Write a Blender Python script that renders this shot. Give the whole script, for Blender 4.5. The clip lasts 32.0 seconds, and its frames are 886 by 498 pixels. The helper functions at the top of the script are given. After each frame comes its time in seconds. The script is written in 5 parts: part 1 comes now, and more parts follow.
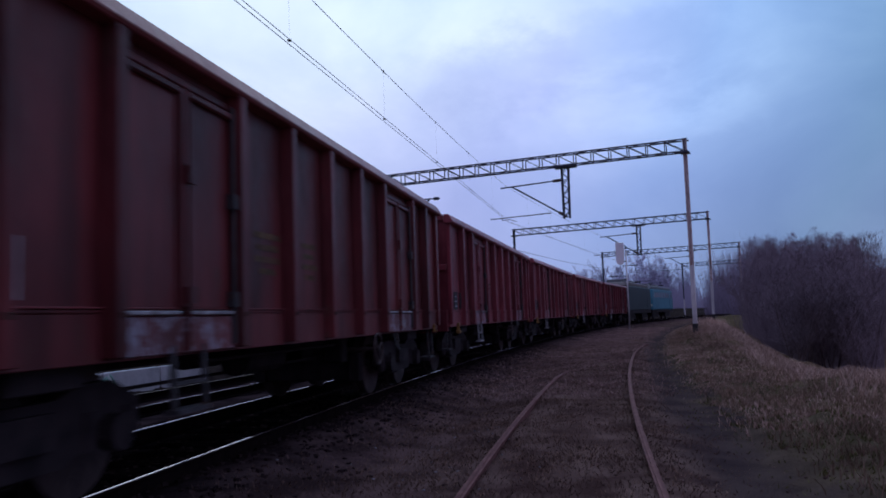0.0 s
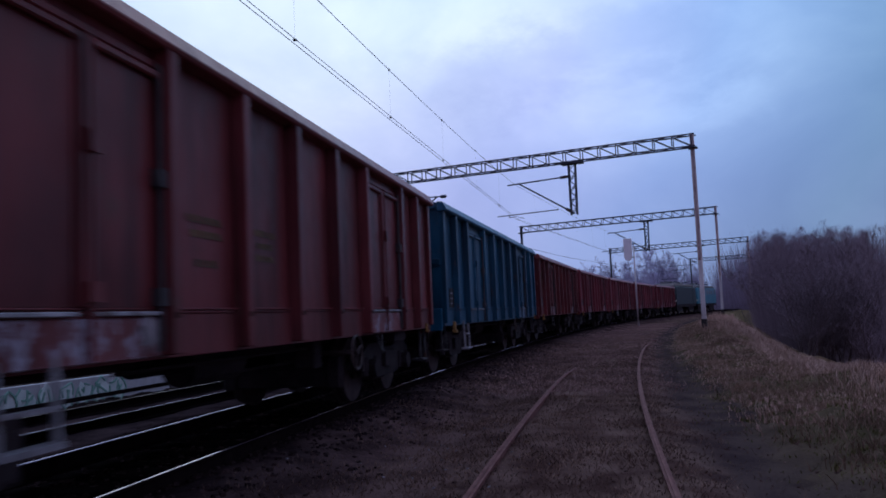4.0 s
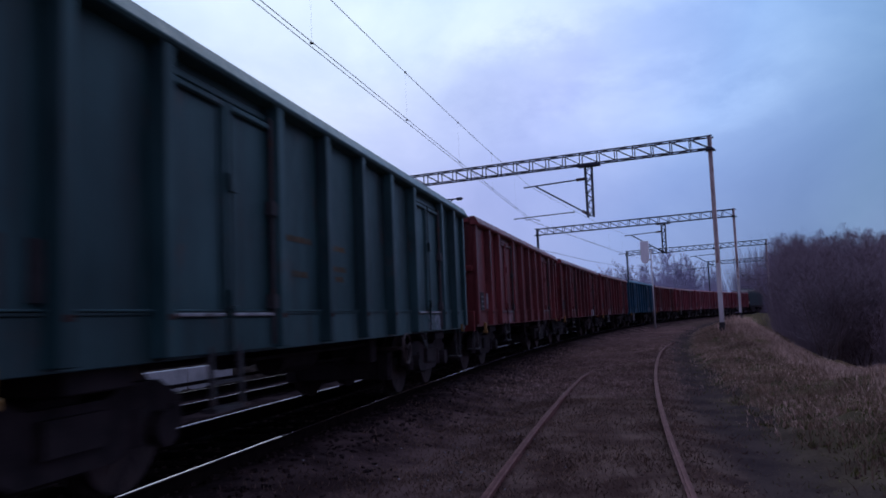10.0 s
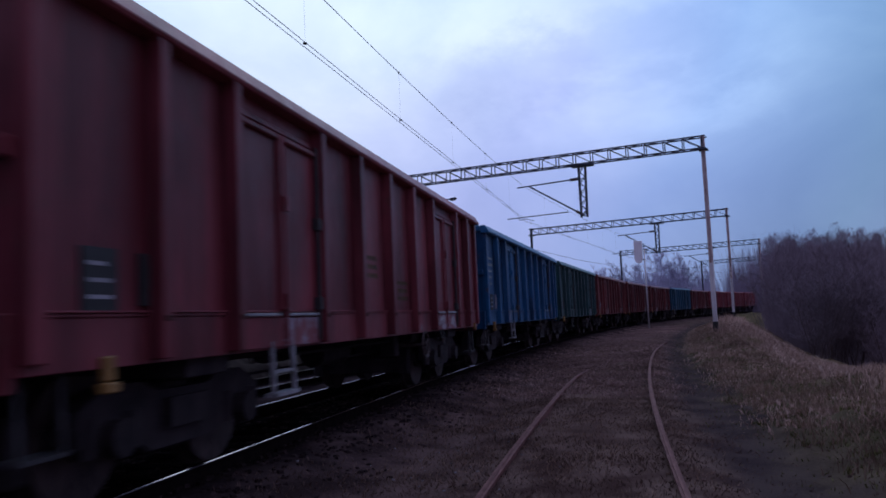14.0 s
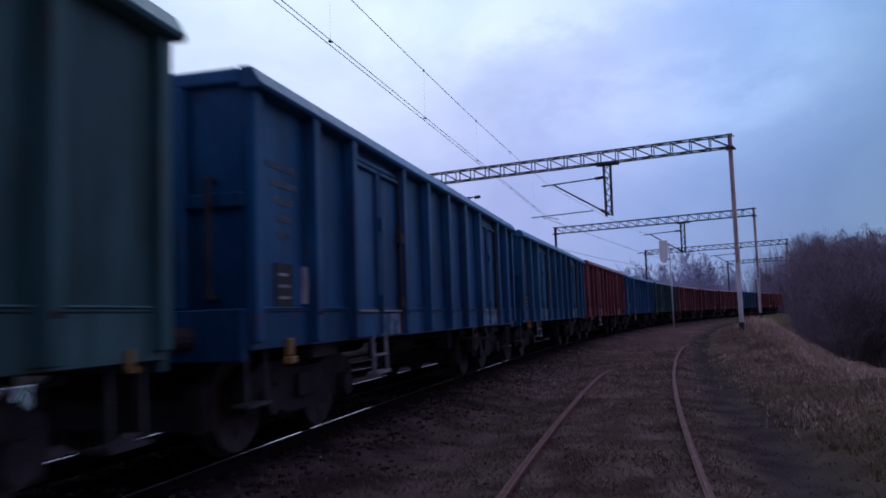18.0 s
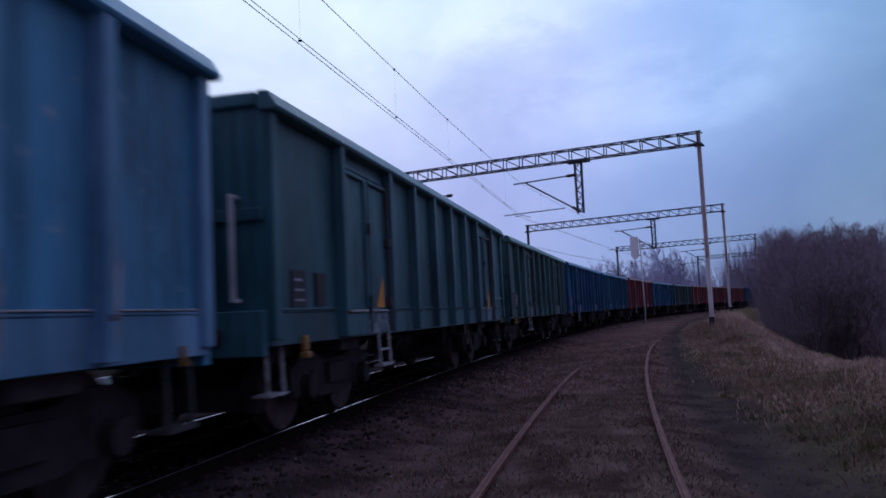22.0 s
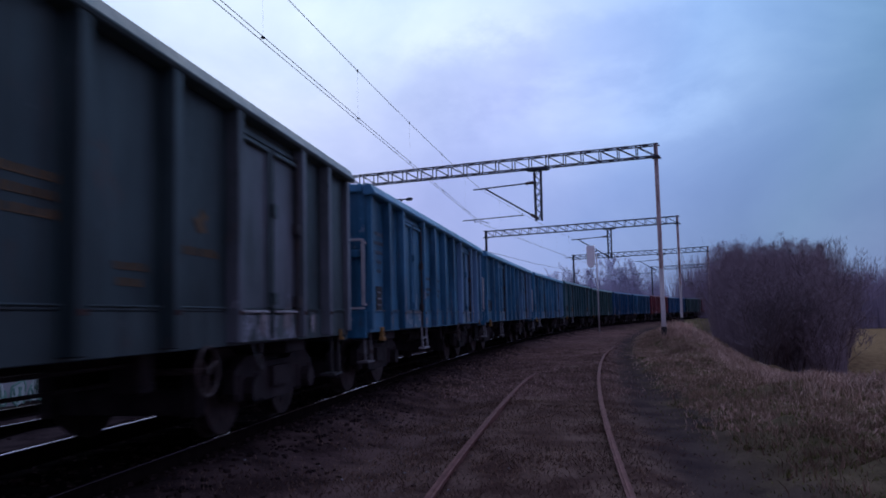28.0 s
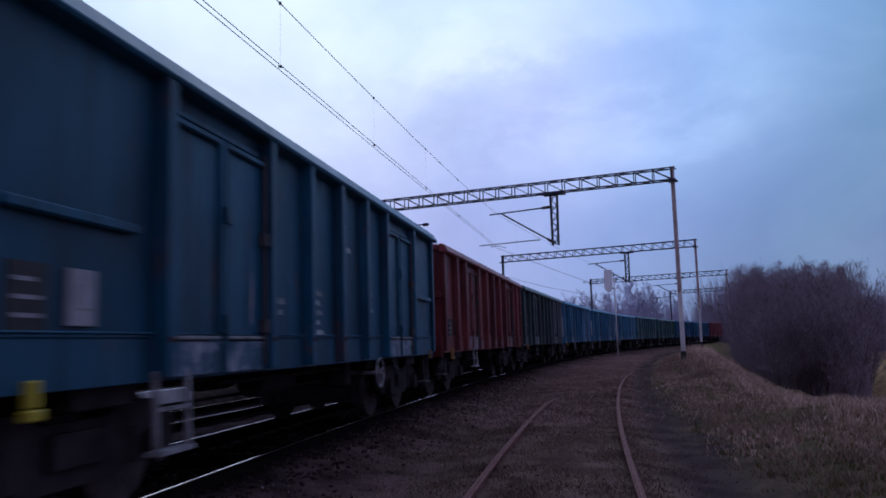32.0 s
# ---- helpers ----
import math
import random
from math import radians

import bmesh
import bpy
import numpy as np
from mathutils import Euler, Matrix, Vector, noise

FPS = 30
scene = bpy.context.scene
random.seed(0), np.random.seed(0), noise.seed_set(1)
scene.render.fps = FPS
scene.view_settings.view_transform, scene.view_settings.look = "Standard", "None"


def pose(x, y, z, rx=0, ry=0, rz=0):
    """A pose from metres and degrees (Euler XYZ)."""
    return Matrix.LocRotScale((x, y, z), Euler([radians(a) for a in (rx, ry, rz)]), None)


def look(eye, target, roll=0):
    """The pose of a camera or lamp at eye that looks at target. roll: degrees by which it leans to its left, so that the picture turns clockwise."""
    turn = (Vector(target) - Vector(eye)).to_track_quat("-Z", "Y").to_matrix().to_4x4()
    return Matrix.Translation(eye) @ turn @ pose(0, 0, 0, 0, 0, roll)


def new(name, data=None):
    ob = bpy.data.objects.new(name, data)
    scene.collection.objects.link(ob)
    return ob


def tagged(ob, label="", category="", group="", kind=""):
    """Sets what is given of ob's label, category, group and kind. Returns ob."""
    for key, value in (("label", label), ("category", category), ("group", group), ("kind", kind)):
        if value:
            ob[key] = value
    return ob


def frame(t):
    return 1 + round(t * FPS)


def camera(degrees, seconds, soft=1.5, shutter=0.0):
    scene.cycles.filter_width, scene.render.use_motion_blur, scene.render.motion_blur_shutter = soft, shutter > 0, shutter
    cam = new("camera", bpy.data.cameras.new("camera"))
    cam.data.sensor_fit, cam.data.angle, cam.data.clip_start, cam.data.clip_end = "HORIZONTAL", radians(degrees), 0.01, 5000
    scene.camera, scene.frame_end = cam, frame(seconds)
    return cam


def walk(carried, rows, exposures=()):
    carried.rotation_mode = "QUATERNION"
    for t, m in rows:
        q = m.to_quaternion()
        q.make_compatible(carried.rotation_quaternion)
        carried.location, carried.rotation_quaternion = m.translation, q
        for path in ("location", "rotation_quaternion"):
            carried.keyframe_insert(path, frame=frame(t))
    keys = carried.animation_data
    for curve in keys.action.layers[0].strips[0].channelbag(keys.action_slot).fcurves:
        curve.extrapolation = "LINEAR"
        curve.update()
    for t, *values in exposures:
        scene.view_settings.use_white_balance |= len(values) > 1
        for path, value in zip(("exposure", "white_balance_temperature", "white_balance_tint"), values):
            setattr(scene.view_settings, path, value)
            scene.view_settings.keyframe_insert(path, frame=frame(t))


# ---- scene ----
EYE = (0.0, 0.0, 1.164)  # above the running rail of the main line
cam = camera(58.57, 32.0, soft=1.7, shutter=0.5)
TURNS = [  # seconds, yaw, pitch, roll
    (0, 0.28, 4.88, 1.88), (0.5, 0.78, 4.56, 2.07), (1, 0.25, 4.89, 1.54), (1.5, 0.53, 4.54, 1.43),
    (2, 0.56, 4.17, 1.77), (2.5, 0.92, 4.05, 1.70), (4.5, 0.83, 4.87, 2.54), (5, 0.56, 4.45, 2.26),
    (5.5, -0.53, 4.53, 2.39), (6, -2.60, 5.26, 2.25), (6.5, -0.42, 6.37, 2.23), (7, -0.30, 5.20, 2.09),
    (7.5, -0.28, 5.06, 1.77), (8, 0.66, 4.72, 1.43), (8.5, 1.53, 4.07, 1.56), (9, 2.17, 4.43, 1.65),
    (9.5, 2.29, 4.81, 1.68), (10, 2.02, 4.96, 2.26), (10.5, 1.72, 5.28, 2.37), (11, 1.35, 4.86, 2.37),
    (11.5, 1.73, 4.86, 2.28), (12, 2.35, 4.71, 2.44), (12.5, 2.34, 4.55, 1.99), (13, 1.95, 4.34, 2.18),
    (13.5, 1.68, 5.06, 2.45), (15.5, 1.33, 4.41, 2.24), (16, 2.06, 5.20, 2.03), (16.5, 2.31, 5.19, 1.59),
    (17, 1.70, 5.21, 1.87), (17.5, 2.89, 5.33, 1.80), (18, 3.27, 4.88, 1.90), (18.5, 2.21, 4.17, 1.68),
    (19, 2.35, 4.66, 1.96), (19.5, 2.53, 4.78, 2.14), (20, 2.33, 5.29, 1.65), (20.5, 1.70, 4.97, 2.05),
    (21, 1.05, 4.76, 2.13), (21.5, 1.25, 4.82, 2.45), (22, 1.37, 4.72, 2.76), (22.5, 1.06, 4.68, 2.58),
    (23, -0.01, 3.99, 2.19), (23.5, 0.05, 4.28, 2.01), (24, -0.71, 4.93, 1.76), (24.5, -1.04, 5.58, 1.39),
    (25, -1.21, 5.01, 0.95), (25.5, -1.18, 4.94, 1.19), (27.5, -1.93, 4.50, 1.35), (28, -1.80, 4.88, 1.33),
    (28.5, -1.47, 5.70, 1.15), (29, -1.47, 5.53, 1.33), (29.5, -0.90, 5.57, 1.41), (30, -0.30, 5.65, 1.37),
    (30.5, -0.50, 6.35, 1.41), (31, -0.56, 6.30, 1.42), (31.5, -0.65, 6.39, 1.51), (32, -0.56, 6.74, 1.60),
]
walk(cam, [(t, pose(*EYE, 90 + pitch, roll, yaw)) for t, yaw, pitch, roll in TURNS],
     exposures=[(0.0, 0.0), (32.0, 0.0)])

# ---------------------------------------------------------------- light
world = bpy.data.worlds.new("dusk")
scene.world = world
world.use_nodes = True
wt = world.node_tree
wt.nodes.clear()


def wn(kind, **values):
    n = wt.nodes.new(kind)
    for key, value in values.items():
        n.inputs[key.replace("_", " ")].default_value = value
    return n


def wramp(points):
    n = wt.nodes.new("ShaderNodeValToRGB")
    while len(n.color_ramp.elements) < len(points):
        n.color_ramp.elements.new(0.5)
    for el, (p, c) in zip(n.color_ramp.elements, points):
        el.position, el.color = p, (*c, 1)
    return n


SUN_EL, SUN_AZ = radians(28), radians(-14)  # azimuth from +y towards +x


def wmul(a, b):
    n = wt.nodes.new("ShaderNodeMix")
    n.data_type, n.blend_type = "RGBA", "MULTIPLY"
    n.inputs["Factor"].default_value = 1.0
    wt.links.new(a, n.inputs[6])
    if isinstance(b, tuple):
        n.inputs[7].default_value = (*b, 1)
    else:
        wt.links.new(b, n.inputs[7])
    return n.outputs[2]


coord = wt.nodes.new("ShaderNodeTexCoord")
sky = wt.nodes.new("ShaderNodeTexSky")
sky.sky_type, sky.sun_disc = "NISHITA", False
sky.sun_elevation, sky.sun_rotation = SUN_EL, SUN_AZ
sky.air_density, sky.dust_density, sky.ozone_density = 1.4, 2.0, 3.0
# the overcast thins towards the hidden sun and deepens to steel blue away from it
toward = wt.nodes.new("ShaderNodeVectorMath")
toward.operation = "DOT_PRODUCT"
toward.inputs[1].default_value = (math.sin(SUN_AZ) * math.cos(SUN_EL), math.cos(SUN_AZ) * math.cos(SUN_EL), math.sin(SUN_EL))
wt.links.new(coord.outputs["Generated"], toward.inputs[0])
glow = wramp([(0.0, (0.27, 0.25, 0.43)), (0.40, (0.27, 0.29, 0.52)), (0.72, (0.22, 0.40, 0.63)), (0.84, (0.37, 0.565, 0.95)),
              (0.92, (0.565, 0.69, 1.09)), (0.98, (0.665, 0.81, 1.06)), (1.0, (0.71, 0.85, 1.08))])
wt.links.new(toward.outputs["Value"], glow.inputs["Fac"])
# cloud texture: broad soft banks and finer wisps
stretch = wt.nodes.new("ShaderNodeMapping")
stretch.inputs["Scale"].default_value = (1.0, 1.0, 1.7)
stretch.inputs["Location"].default_value = (0.35, 0.1, 0.2)
stretch.inputs["Rotation"].default_value = (0.0, 0.12, 0.1)
wt.links.new(coord.outputs["Generated"], stretch.inputs["Vector"])
big = wn("ShaderNodeTexNoise", Scale=3.0, Detail=7.0, Roughness=0.54, Distortion=0.35)
wt.links.new(stretch.outputs["Vector"], big.inputs["Vector"])
cloud = wramp([(0.30, (0.72, 0.78, 0.87)), (0.46, (0.88, 0.91, 0.96)), (0.60, (1.06, 1.05, 1.04)), (0.72, (1.28, 1.23, 1.15))])
wt.links.new(big.outputs["Fac"], cloud.inputs["Fac"])
# violet air towards the horizon
split = wt.nodes.new("ShaderNodeSeparateXYZ")
wt.links.new(coord.outputs["Generated"], split.inputs[0])
low = wramp([(0.0, (0.63, 0.60, 0.76)), (0.14, (0.71, 0.69, 0.84)), (0.26, (0.89, 0.90, 0.98)), (0.40, (1.07, 1.13, 1.13)), (0.55, (1.18, 1.24, 1.22)), (1.0, (2.0, 2.0, 2.0))])
wt.links.new(split.outputs["Z"], low.inputs["Fac"])
veil = wmul(wmul(glow.outputs["Color"], cloud.outputs["Color"]), low.outputs["Color"])
# the few larger banks and thin places of the overcast, with torn edges
torn = wn("ShaderNodeTexNoise", Scale=7.0, Detail=6.0, Roughness=0.6)
wt.links.new(stretch.outputs["Vector"], torn.inputs["Vector"])
warp = wt.nodes.new("ShaderNodeVectorMath")
warp.operation = "MULTIPLY_ADD"
wt.links.new(torn.outputs["Color"], warp.inputs[0])
warp.inputs[1].default_value = (0.16, 0.16, 0.16)
warp.inputs[2].default_value = (-0.08, -0.08, -0.08)
bent = wt.nodes.new("ShaderNodeVectorMath")
bent.operation = "ADD"
wt.links.new(coord.outputs["Generated"], bent.inputs[0])
wt.links.new(warp.outputs["Vector"], bent.inputs[1])
for way, reach, gain in (((0.110, 0.921, 0.375), 0.13, (1.16, 1.12, 1.06)), ((-0.040, 0.933, 0.355), 0.13, (1.12, 1.10, 1.05)),
                         ((-0.150, 0.930, 0.330), 0.14, (1.06, 1.05, 1.03)), ((0.075, 0.953, 0.290), 0.15, (0.76, 0.78, 0.87)),
                         ((0.259, 0.919, 0.300), 0.17, (0.80, 0.84, 0.91)), ((0.200, 0.950, 0.232), 0.14, (1.06, 1.05, 1.03)),
                         ((0.325, 0.915, 0.242), 0.08, (1.14, 1.12, 1.08)), ((-0.050, 0.960, 0.250), 0.16, (0.98, 0.97, 0.99))):
    gap = wt.nodes.new("ShaderNodeVectorMath")
    gap.operation = "SUBTRACT"
    wt.links.new(bent.outputs["Vector"], gap.inputs[0])
    gap.inputs[1].default_value = way
    flat = wt.nodes.new("ShaderNodeVectorMath")
    flat.operation = "MULTIPLY"
    wt.links.new(gap.outputs["Vector"], flat.inputs[0])
    flat.inputs[1].default_value = (1.0, 1.0, 2.1)
    far_ = wt.nodes.new("ShaderNodeVectorMath")
    far_.operation = "LENGTH"
    wt.links.new(flat.outputs["Vector"], far_.inputs[0])
    fade_ = wt.nodes.new("ShaderNodeMapRange")
    fade_.interpolation_type = "SMOOTHSTEP"
    fade_.inputs["From Min"].default_value, fade_.inputs["From Max"].default_value = reach, 0.02
    wt.links.new(far_.outputs["Value"], fade_.inputs["Value"])
    bank_ = wt.nodes.new("ShaderNodeMix")
    bank_.data_type = "RGBA"
    wt.links.new(fade_.outputs["Result"], bank_.inputs[0])
    bank_.inputs[6].default_value, bank_.inputs[7].default_value = (1, 1, 1, 1), (*gain, 1)
    veil = wmul(veil, bank_.outputs[2])
cover = wt.nodes.new("ShaderNodeMix")
cover.data_type = "RGBA"
cover.inputs["Factor"].default_value = 0.92
wt.links.new(wmul(sky.outputs["Color"], (0.08, 0.08, 0.08)), cover.inputs[6])
wt.links.new(veil, cover.inputs[7])
back = wn("ShaderNodeBackground", Strength=1.0)
out = wt.nodes.new("ShaderNodeOutputWorld")
wt.links.new(cover.outputs[2], back.inputs["Color"])
wt.links.new(back.outputs["Background"], out.inputs["Surface"])

sun = new("sun", bpy.data.lights.new("sun", "SUN"))
sun.data.energy, sun.data.angle, sun.data.color = 0.22, radians(40), (1.0, 0.93, 0.95)
sun.matrix_world = look((math.sin(SUN_AZ) * 50, math.cos(SUN_AZ) * 50, math.tan(SUN_EL) * 50), (0, 0, 0))

# ---------------------------------------------------------------- materials


def material(name, dark, light, scale=3.0, rough=0.7, metal=0.0, bump=0.15, fine=40.0, stretch=(1, 1, 1), vary=0.15,
             stain=None, stain_amount=0.0, stain_scale=1.5, islands=False, gloss=0.4, film=None, film_amount=0.0):
    """Two tones mixed by broad and fine noise, random tone per object, an optional stain, fine relief."""
    m = bpy.data.materials.new(name)
    m.use_nodes = True
    t = m.node_tree
    bsdf = t.nodes["Principled BSDF"]
    tc = t.nodes.new("ShaderNodeTexCoord")
    mp = t.nodes.new("ShaderNodeMapping")
    mp.inputs["Scale"].default_value = stretch
    t.links.new(tc.outputs["Object"], mp.inputs["Vector"])
    mp.inputs["Scale"].default_value = stretch
    jump = t.nodes.new("ShaderNodeMath")
    jump.operation = "MULTIPLY"
    jump.inputs[1].default_value = 37.0
    t.links.new(t.nodes.new("ShaderNodeObjectInfo").outputs["Random"], jump.inputs[0])
    t.links.new(jump.outputs[0], mp.inputs["Location"])
    n1 = t.nodes.new("ShaderNodeTexNoise")
    n1.inputs["Scale"].default_value, n1.inputs["Detail"].default_value = scale, 6.0
    n2 = t.nodes.new("ShaderNodeTexNoise")
    n2.inputs["Scale"].default_value, n2.inputs["Detail"].default_value = fine, 3.0
    for n in (n1, n2):
        t.links.new(mp.outputs["Vector"], n.inputs["Vector"])
    add = t.nodes.new("ShaderNodeMath")
    add.operation = "MULTIPLY_ADD"
    add.inputs[1].default_value = 0.35
    t.links.new(n2.outputs["Fac"], add.inputs[0])
    t.links.new(n1.outputs["Fac"], add.inputs[2])
    ramp = t.nodes.new("ShaderNodeValToRGB")
    ramp.color_ramp.elements[0].position, ramp.color_ramp.elements[0].color = 0.48, (*dark, 1)
    ramp.color_ramp.elements[1].position, ramp.color_ramp.elements[1].color = 0.88, (*light, 1)
    t.links.new(add.outputs[0], ramp.inputs["Fac"])
    color = ramp.outputs["Color"]
    if stain:
        n3 = t.nodes.new("ShaderNodeTexNoise")
        n3.inputs["Scale"].default_value, n3.inputs["Detail"].default_value = stain_scale, 8.0
        n3.inputs["Roughness"].default_value = 0.65
        t.links.new(mp.outputs["Vector"], n3.inputs["Vector"])
        r3 = t.nodes.new("ShaderNodeValToRGB")
        r3.color_ramp.elements[0].position, r3.color_ramp.elements[1].position = 0.68 - 0.3 * stain_amount, 0.80 - 0.3 * stain_amount
        t.links.new(n3.outputs["Fac"], r3.inputs["Fac"])
        mx = t.nodes.new("ShaderNodeMix")
        mx.data_type = "RGBA"
        t.links.new(r3.outputs["Color"], mx.inputs[0])
        t.links.new(color, mx.inputs[6])
        mx.inputs[7].default_value = (*stain, 1)
        color = mx.outputs[2]
    if film:
        n4 = t.nodes.new("ShaderNodeTexNoise")
        n4.inputs["Scale"].default_value, n4.inputs["Detail"].default_value = 0.55, 7.0
        t.links.new(mp.outputs["Vector"], n4.inputs["Vector"])
        r4 = t.nodes.new("ShaderNodeMapRange")
        r4.inputs["From Min"].default_value, r4.inputs["From Max"].default_value = 0.38, 0.72
        r4.inputs["To Max"].default_value = film_amount
        t.links.new(n4.outputs["Fac"], r4.inputs["Value"])
        m4 = t.nodes.new("ShaderNodeMix")
        m4.data_type = "RGBA"
        t.links.new(r4.outputs["Result"], m4.inputs[0])
        t.links.new(color, m4.inputs[6])
        m4.inputs[7].default_value = (*film, 1)
        color = m4.outputs[2]
    if vary:
        hs = t.nodes.new("ShaderNodeHueSaturation")
        rnd = t.nodes.new("ShaderNodeMapRange")
        rnd.inputs["To Min"].default_value, rnd.inputs["To Max"].default_value = 1 - vary, 1 + vary
        if islands:
            src = t.nodes.new("ShaderNodeNewGeometry").outputs["Random Per Island"]
        else:
            src = t.nodes.new("ShaderNodeObjectInfo").outputs["Random"]
        t.links.new(src, rnd.inputs["Value"])
        t.links.new(rnd.outputs["Result"], hs.inputs["Value"])
        t.links.new(color, hs.inputs["Color"])
        color = hs.outputs["Color"]
    t.links.new(color, bsdf.inputs["Base Color"])
    bsdf.inputs["Specular IOR Level"].default_value = gloss if rough < 0.85 else 0.0 if rough > 0.89 else 0.1
    bsdf.inputs["Roughness"].default_value, bsdf.inputs["Metallic"].default_value = rough, metal
    if bump:
        bp = t.nodes.new("ShaderNodeBump")
        bp.inputs["Strength"].default_value, bp.inputs["Distance"].default_value = bump, 0.02
        t.links.new(add.outputs[0], bp.inputs["Height"])
        t.links.new(bp.outputs["Normal"], bsdf.inputs["Normal"])
    return m


RUST = (0.065, 0.030, 0.020)
STREAK = (1.0, 1.0, 0.35)


def wagon_paint(name, dark, light, film=0.5, rust=0.30, chips=0.0, chip=(0.36, 0.37, 0.42), grime=0.6, sheen=0.22, dust=0.16, vary=0.06):
    """Old wagon paint: clouded fading, grime running down, rust blooms, flaked chips, dented plate with an uneven gloss."""
    m = bpy.data.materials.new(name)
    m.use_nodes = True
    t = m.node_tree
    bsdf = t.nodes["Principled BSDF"]
    tc = t.nodes.new("ShaderNodeTexCoord")
    info = t.nodes.new("ShaderNodeObjectInfo")
    jump = t.nodes.new("ShaderNodeMath")
    jump.operation = "MULTIPLY"
    jump.inputs[1].default_value = 53.0
    t.links.new(info.outputs["Random"], jump.inputs[0])

    def field(scale, detail, stretch, rough=0.55, bend=0.0):
        mp = t.nodes.new("ShaderNodeMapping")
        mp.inputs["Scale"].default_value = stretch
        t.links.new(tc.outputs["Object"], mp.inputs["Vector"])
        t.links.new(jump.outputs[0], mp.inputs["Location"])
        n = t.nodes.new("ShaderNodeTexNoise")
        n.inputs["Scale"].default_value, n.inputs["Detail"].default_value = scale, detail
        n.inputs["Roughness"].default_value, n.inputs["Distortion"].default_value = rough, bend
        t.links.new(mp.outputs["Vector"], n.inputs["Vector"])
        return n.outputs["Fac"]

    def step(value, lo, hi, most=1.0):
        r = t.nodes.new("ShaderNodeMapRange")
        r.inputs["From Min"].default_value, r.inputs["From Max"].default_value = lo, hi
        r.inputs["To Max"].default_value = most
        t.links.new(value, r.inputs["Value"])
        return r.outputs["Result"]

    def times(a, b):
        n = t.nodes.new("ShaderNodeMath")
        n.operation = "MULTIPLY"
        t.links.new(a, n.inputs[0])
        t.links.new(b, n.inputs[1])
        return n.outputs[0]

    def over(under_, top, fac):
        n = t.nodes.new("ShaderNodeMix")
        n.data_type = "RGBA"
        t.links.new(fac, n.inputs[0])
        if isinstance(under_, tuple):
            n.inputs[6].default_value = (*under_, 1)
        else:
            t.links.new(under_, n.inputs[6])
        n.inputs[7].default_value = (*top, 1)
        return n.outputs[2]

    broad = field(0.8, 7.0, (1, 1, 0.7))
    runs = field(3.2, 5.0, (1.5, 1.5, 0.10), 0.6, 0.15)
    fine = field(11.0, 6.0, (1, 1, 0.5), 0.7)
    bloom = field(2.3, 9.0, (1, 1, 0.6), 0.72)
    color = over(tuple(0.82 * c for c in dark), tuple(1.1 * c for c in light), step(broad, 0.38, 0.64))
    color = over(color, tuple(1.05 * c + 0.024 for c in light), times(step(field(1.7, 6.0, (1, 1, 0.3)), 0.44, 0.66, film), step(fine, 0.34, 0.60)))
    color = over(color, tuple(0.30 * c + 0.004 for c in dark), step(runs, 0.47, 0.66, grime))
    color = over(color, (0.085, 0.044, 0.034), times(step(bloom, 0.67 - 0.3 * rust, 0.76 - 0.3 * rust, 0.8), step(fine, 0.35, 0.6)))
    if chips:
        color = over(color, chip, times(step(field(4.5, 8.0, (1, 1, 0.8), 0.75), 0.70 - 0.25 * chips, 0.76 - 0.25 * chips, 0.8), step(field(19.0, 4.0, (1, 1, 0.6)), 0.34, 0.52)))
    hs = t.nodes.new("ShaderNodeHueSaturation")
    t.links.new(step(info.outputs["Random"], 0.0, 1.0), hs.inputs["Value"])
    tone = hs.inputs["Value"].links[0].from_node
    tone.inputs["To Min"].default_value, tone.inputs["To Max"].default_value = 1 - vary, 1 + vary
    t.links.new(color, hs.inputs["Color"])
    t.links.new(hs.outputs["Color"], bsdf.inputs["Base Color"])
    gloss = step(fine, 0.25, 0.75)
    gloss.node.inputs["To Min"].default_value, gloss.node.inputs["To Max"].default_value = 0.30, 0.53
    t.links.new(gloss, bsdf.inputs["Roughness"])
    bsdf.inputs["Specular IOR Level"].default_value = sheen
    bsdf.inputs["Sheen Weight"].default_value, bsdf.inputs["Sheen Roughness"].default_value = dust, 0.35
    bsdf.inputs["Sheen Tint"].default_value = (*(min(1.0, 0.30 + 3.2 * c) for c in light), 1)
    dents = t.nodes.new("ShaderNodeMath")
    dents.operation = "MULTIPLY_ADD"
    dents.inputs[1].default_value = 0.16
    t.links.new(fine, dents.inputs[0])
    t.links.new(field(1.5, 2.0, (1, 1, 0.6)), dents.inputs[2])
    bp = t.nodes.new("ShaderNodeBump")
    bp.inputs["Strength"].default_value, bp.inputs["Distance"].default_value = 0.35, 0.05
    t.links.new(dents.outputs[0], bp.inputs["Height"])
    t.links.new(bp.outputs["Normal"], bsdf.inputs["Normal"])
    return m


